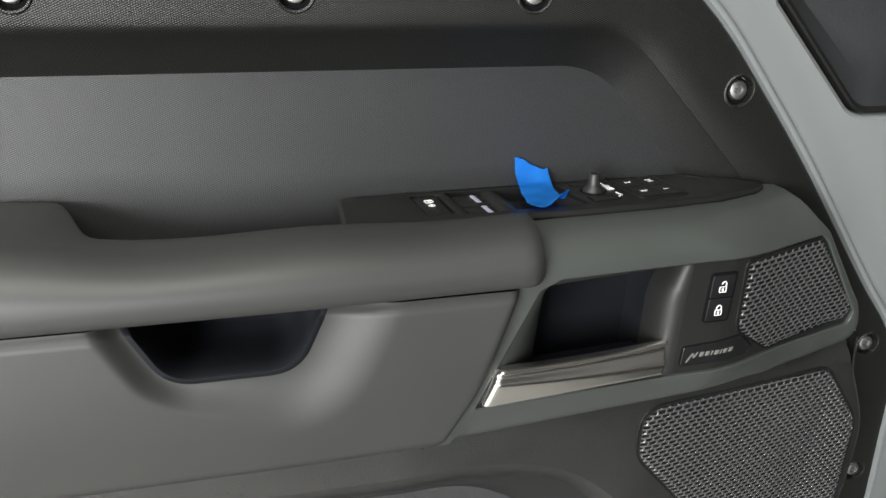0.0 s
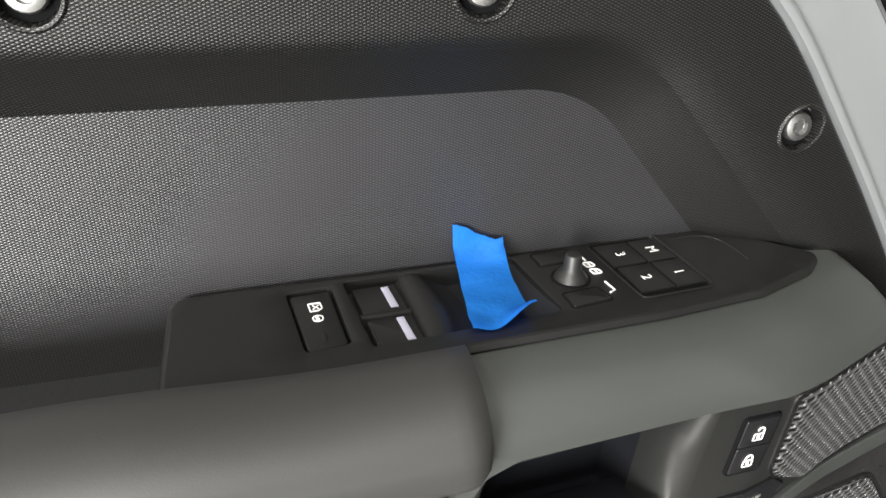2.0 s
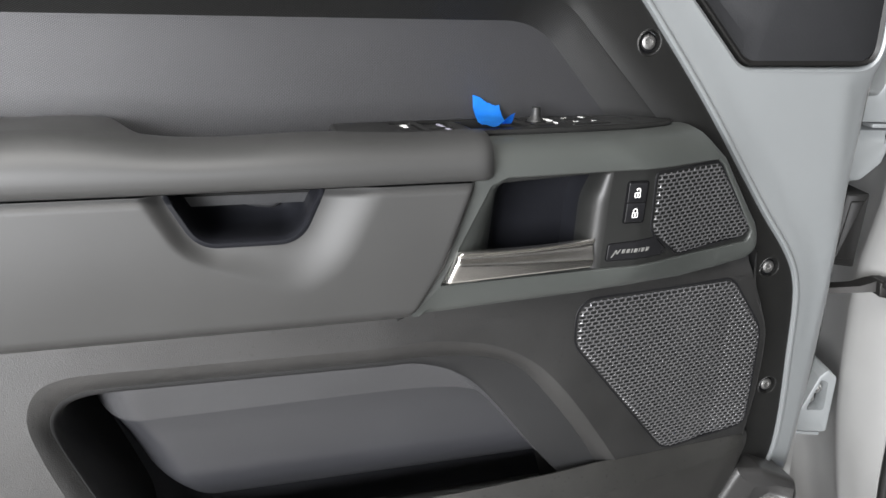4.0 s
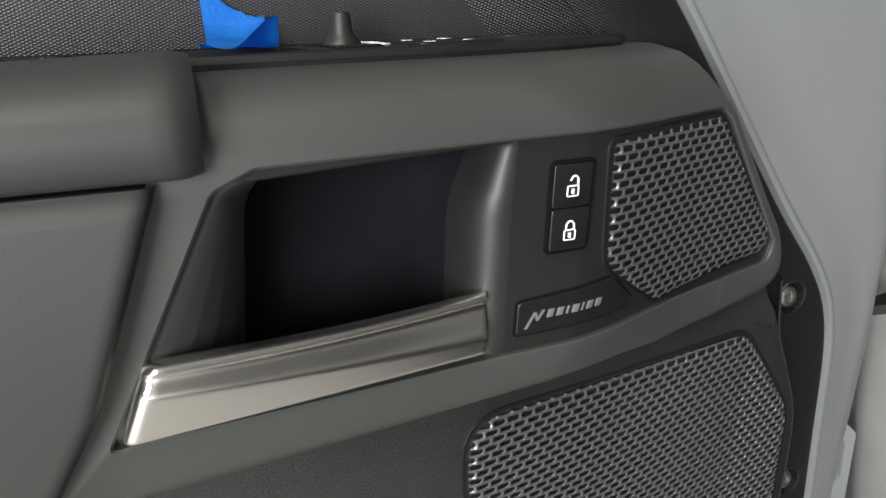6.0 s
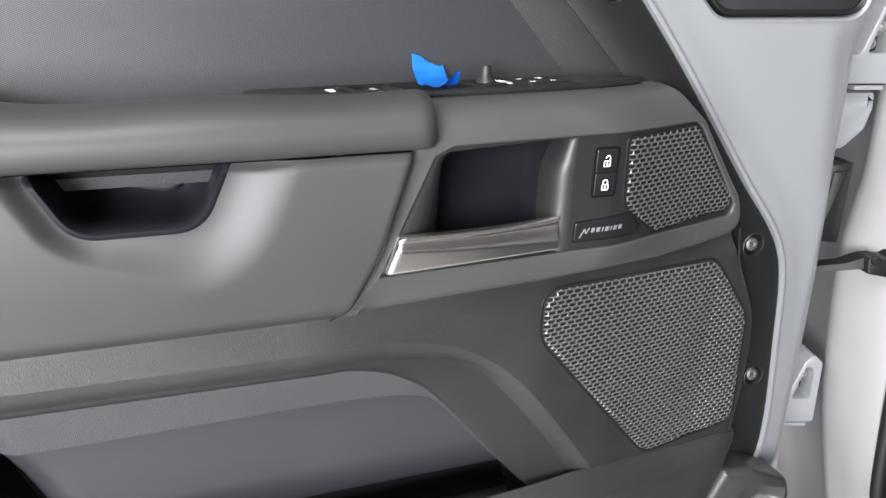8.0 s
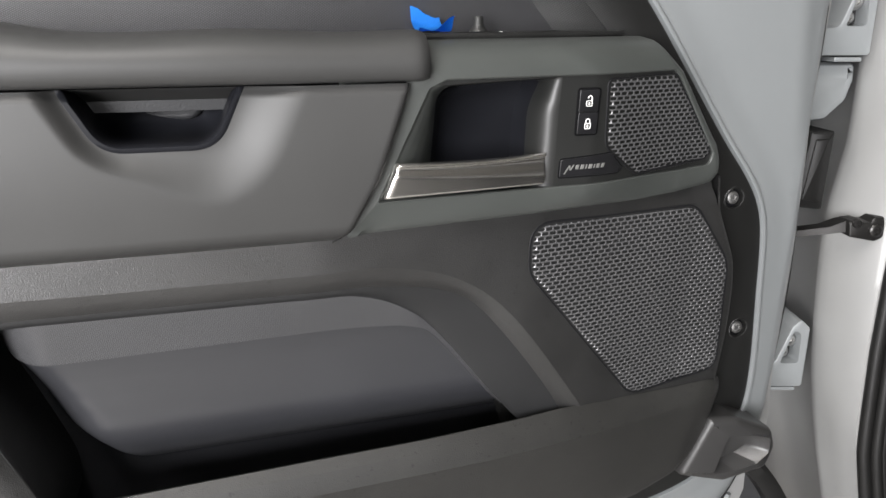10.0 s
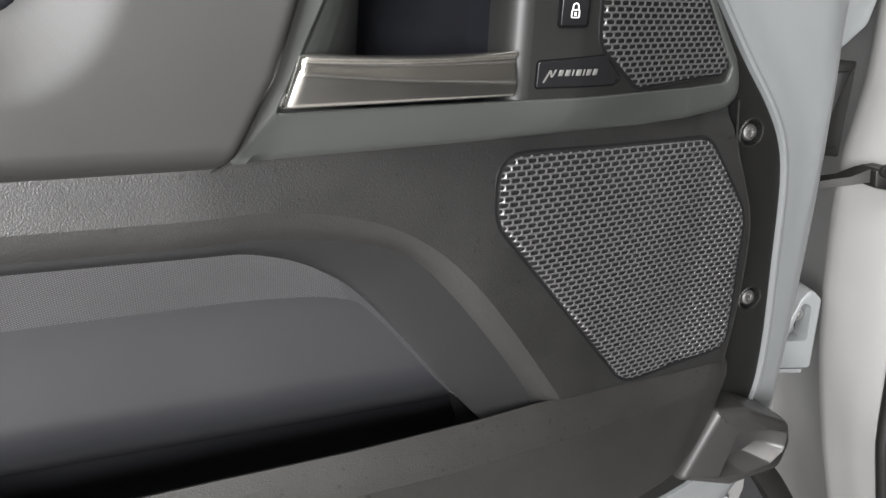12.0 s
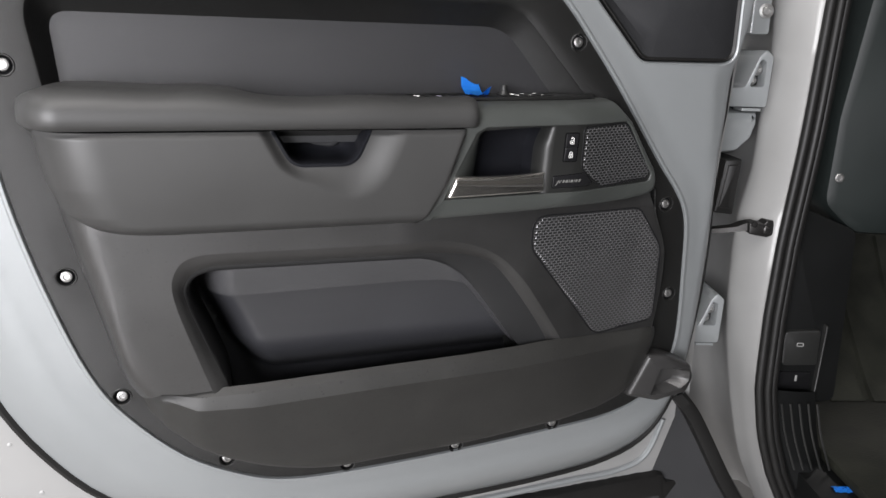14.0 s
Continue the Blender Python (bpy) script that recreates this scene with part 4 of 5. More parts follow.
# lock switch
lock = thing("lock_switch", "black central locking switch with white padlock symbols", "switch")
LK = [(0.3122, 1.0598, 0.002), (0.3313, 1.0598, 0.002), (0.3320, 1.0975, 0.002), (0.3125, 1.0975, 0.002)]
# raised black ring stands in for the gap's shade
bm = bmesh.new()
lk = rounded(LK, 4)
loft(bm, [[D(u, cap_w(u) - 0.003, v) for u, v in grow(lk, 0.0012)], [D(u, cap_w(u) - 0.0012, v) for u, v in grow(lk, 0.0008)], [D(u, cap_w(u) - 0.0012, v) for u, v in grow(lk, 0.0)], [D(u, cap_w(u) - 0.003, v) for u, v in grow(lk, -0.0003)]])
part("switch_frame", bm, M_VOID, lock, "black ring for the shade in the gap round the switch")
for v0, v1, name in ((1.0790, 1.0971, "unlock_button"), (1.0602, 1.0783, "lock_button")):
    bm = bmesh.new()
    slab(bm, rounded([(0.3127, v0, 0.0012), (0.3309, v0, 0.0012), (0.3315, v1, 0.0012), (0.3129, v1, 0.0012)], 3), lambda u, v: cap_w(u) - 0.0008, 0.004, 0.0006)
    btn = part(name, bm, M_GLOSS, lock)
    mu, mv = 0.3219, (v0 + v1) / 2 - 0.001
    put = lambda x, y: D(mu + x * 0.86, cap_w(mu + x) - 0.0005, mv + y * 0.86)
    bm = bmesh.new()
    frame_pts = rounded([(-0.0030, -0.0040, 0.0006), (0.0030, -0.0040, 0.0006), (0.0030, 0.0010, 0.0006), (-0.0030, 0.0010, 0.0006)], 2)
    tube(bm, [put(*p) for p in frame_pts], 0.00034, 5, True)
    if name == "lock_button":
        arc = [(0.0022 * math.cos(math.pi * i / 10), 0.0030 + 0.0024 * math.sin(math.pi * i / 10)) for i in range(11)]
        arc = [(0.0022, 0.0014)] + arc + [(-0.0022, 0.0014)]
    else:
        arc = [(0.0026, 0.0014), (0.0026, 0.0034)] + [(0.0006 + 0.0020 * math.cos(math.pi * i / 8), 0.0036 + 0.0022 * math.sin(math.pi * i / 8)) for i in range(9)]
    tube(bm, [put(*p) for p in arc], 0.00042, 5)
    tube(bm, [put(0, -0.0028), put(0, -0.0004)], 0.0007, 5)
    part("symbol", bm, M_WHITE, btn, "white padlock symbol")

# badge
badge = thing("speaker_badge", "black badge with raised silver lettering bars", "badge")
# this black ring gives the badge's gap its shade
bm = bmesh.new()
bd = rounded([(0.2995, 1.0235, 0.002), (0.3600, 1.0235, 0.003), (0.3665, 1.0265, 0.002), (0.3500, 1.0420, 0.003), (0.3000, 1.0390, 0.002)], 4)
loft(bm, [[D(u, cap_w(u) - 0.0031, v) for u, v in grow(dense(bd, 0.003), 0.0009)], [D(u, cap_w(u) - 0.0025, v) for u, v in grow(dense(bd, 0.003), 0.0007)], [D(u, cap_w(u) - 0.0025, v) for u, v in grow(dense(bd, 0.003), -0.0003)]])
part("badge_gap", bm, M_VOID, badge, "black ring for the shade in the gap round the badge")
bm = bmesh.new()
bp = dense(grow(bd, -0.0002), 0.003)
loft(bm, [[D(u, cap_w(u) - 0.0040, v) for u, v in bp], [D(u, cap_w(u) - 0.0018, v) for u, v in bp], [D(u, cap_w(u) - 0.0014, v) for u, v in grow(bp, -0.0004)]])
fill(bm, grow(bp, -0.0004), [], lambda u, v: D(u, cap_w(u) - 0.0014, v), 0.004)
bmesh.ops.remove_doubles(bm, verts=bm.verts, dist=0.0001)
part("plate", bm, M_GLOSS, badge)
for x0, x1, v0, v1, wide in ((0.3040, 0.3085, 1.0265, 1.0338, 0.0011), (0.3085, 0.3095, 1.0338, 1.0296, 0.0012), (0.3095, 0.3125, 1.0296, 1.0342, 0.0011)):
    bm = bmesh.new()
    loft(bm, [[D(u + s * wide / 2, cap_w(u) + w, v) for s, w in ((-1, -0.0016), (-1, -0.0008), (1, -0.0008), (1, -0.0016))] for u, v in ((x0, v0), (x1, v1))], True, True, True)
    part("raised_stroke", bm, M_SILVER, badge, "slanted silver stroke")
xs = 0.3140
for width in (0.0030, 0.0032, 0.0011, 0.0034, 0.0011, 0.0034, 0.0034):
    bm = bmesh.new()
    box(bm, (xs, -0.0016, 1.0302), (xs + width, -0.0008, 1.0340), lambda u, w, v: D(u + (v - 1.0302) * 0.25, cap_w(u) + w, v), 0.0003)
    part("raised_bar", bm, M_SILVER, badge, "silver bar")
    xs += width + 0.0017

# tweeter
tweeter = thing("door_tweeter", "small tweeter grille of dark slotted steel mesh", "speaker")
TW = rounded([(0.3420, 1.1035, 0.004), (0.4215, 1.1060, 0.008), (0.4775, 1.0360, 0.008), (0.4755, 1.0265, 0.007), (0.3850, 1.0200, 0.014), (0.3445, 1.0480, 0.018)], 4)
tw_w = lambda u, v: cap_w(u) + 0.0005
bm = bmesh.new()
grille(bm, TW, tw_w, 0.0076, 0.0038, 0.0065, 0.0027)
part("grille", bm, M_GRILLE, tweeter, "graphite slotted mesh", 62)
bm = bmesh.new()
fill(bm, dense(TW, 0.006), [], lambda u, v: D(u, tw_w(u, v) - 0.0042, v), 0.008)
part("speaker_cloth", bm, M_VOID, tweeter, "black cloth behind the mesh")
bm = bmesh.new()
loft(bm, [[D(u, cap_w(u) - 0.0032, v) for u, v in grow(TW, 0.0026)], [D(u, cap_w(u) - 0.0020, v) for u, v in grow(TW, 0.0020)], [D(u, cap_w(u) - 0.0020, v) for u, v in grow(TW, 0.0008)], [D(u, cap_w(u) - 0.004, v) for u, v in grow(TW, 0.0002)]])
part("grille_rim", bm, M_GLOSS, tweeter, "thin black rim")

# ---------------------------------------------------------------- switch module on top of the armrest


def T(u, w, h):
    return D(u, w, top_v(u) + h)


def top_slab(bm, loop, h, depth, edge=0.0005):
    loops = [[T(u, w, h - depth) for u, w in loop], [T(u, w, h - edge) for u, w in loop], [T(u, w, h - edge * 0.3) for u, w in grow(loop, -edge * 0.3)], [T(u, w, h) for u, w in grow(loop, -edge)]]
    loft(bm, loops, True, False, True)


module = thing("window_switch_panel", "black window and mirror switch panel on the armrest", "switch panel")
TOP = rounded([(0.057, -0.028, 0.012), (0.332, -0.034, 0.008), (0.356, -0.022, 0.012), (0.388, 0.007, 0.008), (0.372, 0.020, 0.016), (0.335, 0.033, 0.020), (0.280, 0.0385, 0.030), (0.057, 0.046, 0.006)], 5)
H1 = rounded([(0.1090, -0.0190, 0.003), (0.1305, -0.0205, 0.003), (0.1345, 0.0260, 0.003), (0.1145, 0.0285, 0.003)], 4)
H2 = rounded([(0.1360, -0.0230, 0.002), (0.2235, -0.0265, 0.003), (0.2325, 0.0245, 0.003), (0.1425, 0.0310, 0.003)], 4)
H3 = rounded([(0.2665, -0.0295, 0.003), (0.3050, -0.0310, 0.004), (0.3115, 0.0220, 0.003), (0.2735, 0.0240, 0.003)], 4)
bm = bmesh.new()
fill(bm, dense(grow(TOP, -0.003), 0.008), [grow(h, 0.0008) for h in (H1, H2, H3)], lambda u, w: T(u, w, 0), 0.02)
loft(bm,
     [[T(u, w, -0.048 if u < 0.1 else -0.028) for u, w in grow(TOP, -0.0014)], [T(u, w, -0.0034) for u, w in grow(TOP, -0.0014)], [T(u, w, -0.0032) for u, w in TOP], [T(u, w, -0.0020) for u, w in grow(TOP, -0.0005)], [T(u, w, -0.0006) for u, w in grow(TOP, -0.0014)], [T(u, w, 0) for u, w in grow(TOP, -0.0030)]])
for h, deep in ((H1, 0.006), (H2, 0.014), (H3, 0.0012)):
    loft(bm, [[T(u, w, 0) for u, w in grow(h, 0.0008)], [T(u, w, -0.0004) for u, w in h], [T(u, w, -deep) for u, w in grow(h, -0.0003)]])
bmesh.ops.remove_doubles(bm, verts=bm.verts, dist=0.0001)
part("housing", bm, M_SWITCH, module, "fine-grained black switch housing", 40)
bm = bmesh.new()
dip = table([(0.132, -0.0075), (0.160, -0.0075), (0.1655, -0.0020), (0.170, -0.0008), (0.174, -0.0016), (0.181, -0.0075), (0.190, -0.0115), (0.212, -0.0115), (0.219, -0.0080), (0.2275, -0.0012), (0.236, -0.0006)])
loops = []
for i in range(53):
    u = 0.132 + 0.104 * i / 52
    loops.append([T(u + 0.10 * max(0, w) + 0.004 * math.sin((w + 0.02) * 60) * ease(0.15, 0.18, u), w, dip(u)) for w in [lerp(-0.030, 0.034, j / 14) for j in range(15)]])
loft(bm, loops, False)
part("scooped_floor", bm, M_SWITCH, module, "scooped floor around the window switches", 50)
bm = bmesh.new()
top_slab(bm, rounded([(0.1105, -0.0175, 0.002), (0.1292, -0.0188, 0.002), (0.1330, 0.0245, 0.002), (0.1158, 0.0268, 0.002)], 3), -0.0012, 0.006, 0.0010)
b1 = part("child_lock_button", bm, M_SWITCH, module)
bm = bmesh.new()
for pts in (rounded([(0.1185, -0.0090, 0.0003), (0.1240, -0.0092, 0.0003), (0.1246, -0.0045, 0.001), (0.1228, -0.0030, 0.0003), (0.1193, -0.0028, 0.0003)], 2),
            rounded([(0.1196, 0.0012, 0.002), (0.1240, 0.0010, 0.002), (0.1246, 0.0052, 0.002), (0.1202, 0.0054, 0.002)], 3)):
    tube(bm, [T(u, w, -0.0010) for u, w in pts], 0.0004, 5, True)
tube(bm, [T(0.1205, -0.0075, -0.0010), T(0.1232, -0.0045, -0.0010)], 0.0003, 5)
tube(bm, [T(0.1232, -0.0075, -0.0010), T(0.1205, -0.0045, -0.0010)], 0.0003, 5)
tube(bm, [T(0.1216, 0.0022, -0.0010), T(0.1222, 0.0044, -0.0010)], 0.0008, 5)
part("symbol", bm, M_WHITE, b1, "white window and lock symbols")
bm = bmesh.new()
box(bm, (0.1225, 0.0150, -0.0012), (0.1245, 0.0215, -0.0008), T, 0.0002)
part("indicator", bm, M_GLOSS, b1)
for w0, w1, k in ((-0.0190, 0.0035, 0), (0.0080, 0.0295, 0.0028)):
    bm = bmesh.new()
    top_slab(bm, rounded([(0.1400 + k, w0, 0.001), (0.1615 + k, w0 - 0.001, 0.001), (0.1640 + k, w1, 0.001), (0.1425 + k, w1 + 0.001, 0.001)], 3), -0.0022, 0.008, 0.0012)
    wb = part("window_button", bm, M_SWITCH, module)
    bm = bmesh.new()
    mid = (w0 + w1) / 2
    top_slab(bm, [(0.1535 + k, mid - 0.0088), (0.1570 + k, mid - 0.0090), (0.1592 + k, mid + 0.0086), (0.1556 + k, mid + 0.0088)], -0.0016, 0.0004, 0.0001)
    part("marker_bar", bm, M_LILAC, wb, "pale lilac marker bar")
bm = bmesh.new()
top_slab(bm, rounded([(0.1405, 0.0046, 0.0005), (0.1640, 0.0038, 0.0005), (0.1644, 0.0070, 0.0005), (0.1410, 0.0078, 0.0005)], 2), -0.0010, 0.006, 0.0006)
part("switch_divider", bm, M_SWITCH, module)
for c in ([(0.2335, -0.0260, 0.002), (0.2535, -0.0270, 0.003), (0.2560, -0.0160, 0.001), (0.2350, -0.0145, 0.001)], [(0.2365, 0.0125, 0.001), (0.2545, 0.0110, 0.002), (0.2575, 0.0220, 0.001), (0.2375, 0.0240, 0.001)]):
    bm = bmesh.new()
    lp = rounded(c, 3)
    top_slab(bm, lp, 0.0009, 0.004, 0.0008)
    part("mirror_button", bm, M_SWITCH, module)
    bm = bmesh.new()
    tube(bm, [T(u, w, 0.0) for u, w in grow(lp, 0.0007)], 0.0005, 5, True)
    part("button_gap", bm, M_VOID, module)
bm = bmesh.new()
jm = Matrix.Translation(T(0.2455, -0.0005, 0)) @ pose(0, 0, 0, 0)
lathe(bm, [(0.0102, -0.001), (0.0098, 0.0004), (0.0088, 0.0006), (0.0086, -0.0012)], jm, 28, False)
part("joystick_ring", bm, M_VOID, module)
bm = bmesh.new()
lathe(bm, [(0.0085, -0.001), (0.0082, 0.0012), (0.0068, 0.0030), (0.0052, 0.0048), (0.0046, 0.0070), (0.0041, 0.0125), (0.0037, 0.0134), (0.0028, 0.0137)], jm, 28)
part("joystick", bm, M_BEZEL, module, "mirror adjuster knob")
bm = bmesh.new()
tube(bm, [T(u, w, 0.0003) for u, w in ((0.2545, -0.0225), (0.2580, -0.0215), (0.2592, -0.0140))], 0.00055, 5)
tube(bm, [T(u, w, 0.0003) for u, w in ((0.2606, 0.0070), (0.2622, 0.0150), (0.2590, 0.0165))], 0.00055, 5)
for k in (0.0, 0.0068):
    tube(bm, [T(u + k * 0.12, w + k, 0.0003) for u, w in rounded([(0.2565, -0.0125, 0.001), (0.2610, -0.0118, 0.001), (0.2622, -0.0080, 0.001), (0.2575, -0.0078, 0.001)], 2)], 0.0005, 5, True)
    tube(bm, [T(0.2590 + k * 0.12, -0.0110 + k, 0.0003), T(0.2598 + k * 0.12, -0.0090 + k, 0.0003)], 0.0005, 5)
part("mirror_symbols", bm, M_WHITE, module, "white mirror symbols and guide lines")
# black floor puts shade into the gaps between the buttons
bm = bmesh.new()
fill(bm, dense(H3, 0.01), [], lambda u, w: T(u, w, -0.0011))
part("memory_floor", bm, M_VOID, module)
bm = bmesh.new()
tube(bm, [T(u, w, 0.0002) for u, w in grow(H3, 0.0012)], 0.0006, 6, True)
part("memory_rim", bm, M_SWITCH, module)


def glyph(text, size, m, mat, parent):
    cu_ = bpy.data.curves.new("text", "FONT")
    cu_.body, cu_.size, cu_.align_x, cu_.align_y, cu_.extrude = text, size, "CENTER", "CENTER", 0.0001
    tmp = bpy.data.objects.new("text", cu_)
    scene.collection.objects.link(tmp)
    me = bpy.data.meshes.new_from_object(tmp.evaluated_get(bpy.context.evaluated_depsgraph_get()))
    bpy.data.objects.remove(tmp)
    me.transform(m)
    me.materials.append(mat)
    ob = new("marking", me)
    ob.parent = parent
    return tagged(ob, "white printed character " + text)


for text, (u0, w0), (u1, w1) in (("3", (0.2685, -0.0265), (0.2880, -0.0050)), ("M", (0.2888, -0.0272), (0.3050, -0.0058)), ("2", (0.2718, -0.0036), (0.2908, 0.0200)), ("1", (0.2916, -0.0044), (0.3078, 0.0190))):
    bm = bmesh.new()
    sk = 0.0025
    top_slab(bm, rounded([(u0, w0, 0.0006), (u1, w0 - 0.0008, 0.0006), (u1 + sk, w1 - 0.0008, 0.0006), (u0 + sk, w1, 0.0006)], 2), 0.0002, 0.003, 0.0006)
    mb = part("memory_button", bm, M_SWITCH, module)
    c = T((u0 + u1 + sk) / 2, (w0 + w1) / 2, 0.0004)
    glyph(text, 0.0078, Matrix.Translation(c) @ pose(0, 0, 0, 0, 0, -82), M_WHITE, mb)
bm = bmesh.new()
tube(bm, [T(u, w, 0.0) for u, w in spline([(0.3135, -0.0240), (0.3260, -0.0250), (0.3365, -0.0220), (0.3415, -0.0130), (0.3440, 0.0040)], 6)], 0.0006, 6)
part("blank_pad_rim", bm, M_SWITCH, module)

# ---------------------------------------------------------------- tape
tape = thing("masking_tape", "torn strip of blue masking tape stuck over the switches", "tape")
bm = bmesh.new()
loops = []
random.seed(4)
path_w = table([(0.0, -0.0288), (0.12, -0.0280), (0.20, -0.0255), (0.30, -0.017), (0.45, -0.004), (0.70, 0.016), (1.0, 0.0335)])
path_v = table([(0.0, 1.1640), (0.12, 1.1560), (0.20, 1.1510), (0.30, 1.1460), (0.45, 1.1432), (0.70, 1.1432), (1.0, 1.1436)])
for i in range(15):
    t = i / 14
    tear = 0.19 * t ** 1.15 - 0.045 * ease(0.86, 1.0, t) * t + 0.018 * (random.random() - 0.5)
    col = []
    for j in range(31):
        s = max(0.0, lerp(max(0.0, tear), 1, j / 30))
        u = lerp(0.1905, 0.2165, t) - 0.0035 * s + 0.0015 * math.sin(s * 5) + 0.003 * t * ease(0.35, 0.85, s)
        curl = 0.0105 * ease(0.70, 1.0, s) * ease(0.35, 1.0, t) + 0.0020 * ease(0.8, 1.0, s) * ease(0.3, 0.0, t)
        wob = 0.0007 * math.sin(9 * s + 6 * t) + 0.0005 * math.sin(23 * s - 4 * t)
        col.append(D(u, path_w(s) + 0.0008 + wob * 0.4 - curl * 0.25, path_v(s) + 0.0009 + curl + wob * 0.6))
    loops.append(col)
loft(bm, loops, False)
bmesh.ops.solidify(bm, geom=bm.faces[:], thickness=0.00015)
part("tape_strip", bm, M_TAPE, tape, "", 60)

# ---------------------------------------------------------------- grab bracket at the foot of the panel
grab = thing("grab_bracket", "black moulded plastic bracket at the door's lower front corner", "bracket")
GB = rounded([(0.503, 0.647, 0.008), (0.532, 0.7215, 0.006), (0.566, 0.7200, 0.016), (0.616, 0.6980, 0.020), (0.629, 0.671, 0.018), (0.616, 0.646, 0.016), (0.560, 0.634, 0.012)], 6)
GC = rounded([(0.5455, 0.6470, 0.002), (0.5560, 0.6975, 0.005), (0.588, 0.6970, 0.006), (0.6135, 0.6885, 0.008), (0.6150, 0.668, 0.008), (0.598, 0.6560, 0.008), (0.570, 0.6490, 0.006)], 6)
GD = rounded([(0.5500, 0.6500, 0.002), (0.5580, 0.6930, 0.004), (0.576, 0.6930, 0.004), (0.5960, 0.6860, 0.006), (0.5945, 0.672, 0.006), (0.580, 0.6630, 0.006), (0.562, 0.6560, 0.004)], 6)
gw = lambda u, v: 0.030 + 0.014 * ease(0.50, 0.60, u) - 0.006 * ease(0.605, 0.63, u)
bm = bmesh.new()
loops = [[D(u, -0.03, v) for u, v in GB]]
for s in range(5):
    a = math.pi / 2 * s / 4
    loops.append([D(u, gw(u, v) - 0.010 * (1 - math.sin(a)), v) for u, v in grow(GB, -0.008 * (1 - math.cos(a)))])
loops.append([D(u, gw(u, v), v) for u, v in GC])
loft(bm, loops)
part("bracket_body", bm, M_BRACKET, grab, "black moulded loop", 40)
bm = bmesh.new()
loft(bm, [[D(u, gw(u, v), v) for u, v in GC], [D(u, gw(u, v) - 0.002, v) for u, v in grow(GC, -0.001)], [D(u, gw(u, v) - 0.020, v) for u, v in GD]], True, False, True)
part("finger_recess", bm, M_BRACKET, grab, "hollow grip of the bracket", 40)

# ---------------------------------------------------------------- car body beside the door
JA = radians(-15)
JX, JY = Vector((math.cos(JA), math.sin(JA), 0)), Vector((-math.sin(JA), math.cos(JA), 0))
J0 = Vector((0.71, 0.575, 0))


def B(a, d, z):
    """A place on the car body: a into the cabin from the hinge line, d towards the car's nose, z up."""
    return J0 + JX * a + JY * d + Vector((0, 0, z))


seal_a = table([(0.26, 0.235), (0.32, 0.200), (0.38, 0.167), (0.43, 0.142), (0.498, 0.1185), (0.524, 0.1115), (0.604, 0.0965), (0.639, 0.0945), (0.75, 0.0925), (0.89, 0.0965), (1.033, 0.1075), (1.189, 0.1175), (1.294, 0.1265), (1.65, 0.175)])
edge_a = table([(0.26, 0.205), (0.33, 0.166), (0.42, 0.123), (0.48, 0.1055), (0.557, 0.087), (0.62, 0.0745), (0.687, 0.064), (0.77, 0.057), (0.855, 0.054), (0.92, 0.056), (0.965, 0.0635), (1.01, 0.071), (1.092, 0.0725), (1.207, 0.081), (1.296, 0.078), (1.65, 0.10)])
body = thing("car", "silver car body with hinge pillar beside the open door, in the lit tone", "car body")
bm = bmesh.new()
loops = []
for i in range(57):
    z = 0.26 + 1.39 * i / 56
    e, s = edge_a(z), max(seal_a(z), edge_a(z) + 0.02)
    bend = 0.04 * ease(1.05, 1.6, z)
    prof = [(-0.066, 0.30), (-0.064, 0.285), (-0.058, 0.275), (e - 0.020, 0.262), (e + 0.008, 0.250), (e + 0.020, 0.220), (e + 0.020, 0.170), (e + 0.012, 0.125), (e + 0.005, 0.099), (e - 0.0005, 0.086), (e + 0.0005, 0.074), (e + 0.004, 0.062),
            (lerp(e, s, 0.30), 0.042), (lerp(e, s, 0.55), 0.022), (lerp(e, s, 0.80), 0.008), (s - 0.003, 0.003), (s + 0.006, 0.004), (s + 0.011, 0.012), (s + 0.014, 0.05)]
    loops.append([B(a, d + bend, z) for a, d in prof])
loft(bm, loops, False)
part("hinge_pillar", bm, M_PAINT_LIT, body, "silver painted hinge pillar in the lit tone", 50)
for off, rad, dd in ((0.004, 0.0085, -0.002), (0.0175, 0.0075, -0.008), (0.030, 0.0085, 0.000)):
    bm = bmesh.new()
    tube(bm, [B(seal_a(0.26 + 1.39 * i / 56) + off + 0.002, dd + 0.04 * ease(1.05, 1.6, 0.26 + 1.39 * i / 56), 0.26 + 1.39 * i / 56) for i in range(57)], rad, 10)
    part("door_seal_lip", bm, M_RUBBER, body, "black rubber door seal")


def b_slab(name, loop, d, depth, mat, parent, label="", edge=0.003):
    bm = bmesh.new()
    loft(bm, [[B(a, d + depth, z) for a, z in loop], [B(a, d + edge, z) for a, z in loop], [B(a, d + edge * 0.3, z) for a, z in grow(loop, -edge * 0.3)], [B(a, d, z) for a, z in grow(loop, -edge)]], True, False, True)
    return part(name, bm, mat, parent, label)


# unseen fender the door's leading edge swings behind, added to shade the hinge gap
bm = bmesh.new()
wing = rounded([(-0.098, 0.098, 0.010), (-0.062, 0.094, 0.004), (-0.062, 1.15, 0.010), (-0.085, 1.15, 0.010)], 4)
loft(bm, [[B(a, d, z) for a, d in wing] for z in (0.40, 0.80, 1.10, 1.22, 1.26)], True, True, True)
part("unseen_front_fender", bm, M_PAINT_LIT, body, "unseen silver front fender, added to shade the hinge gap", 40)
# bonnet edge, also out of view, blocks light from above the gap
bm = bmesh.new()
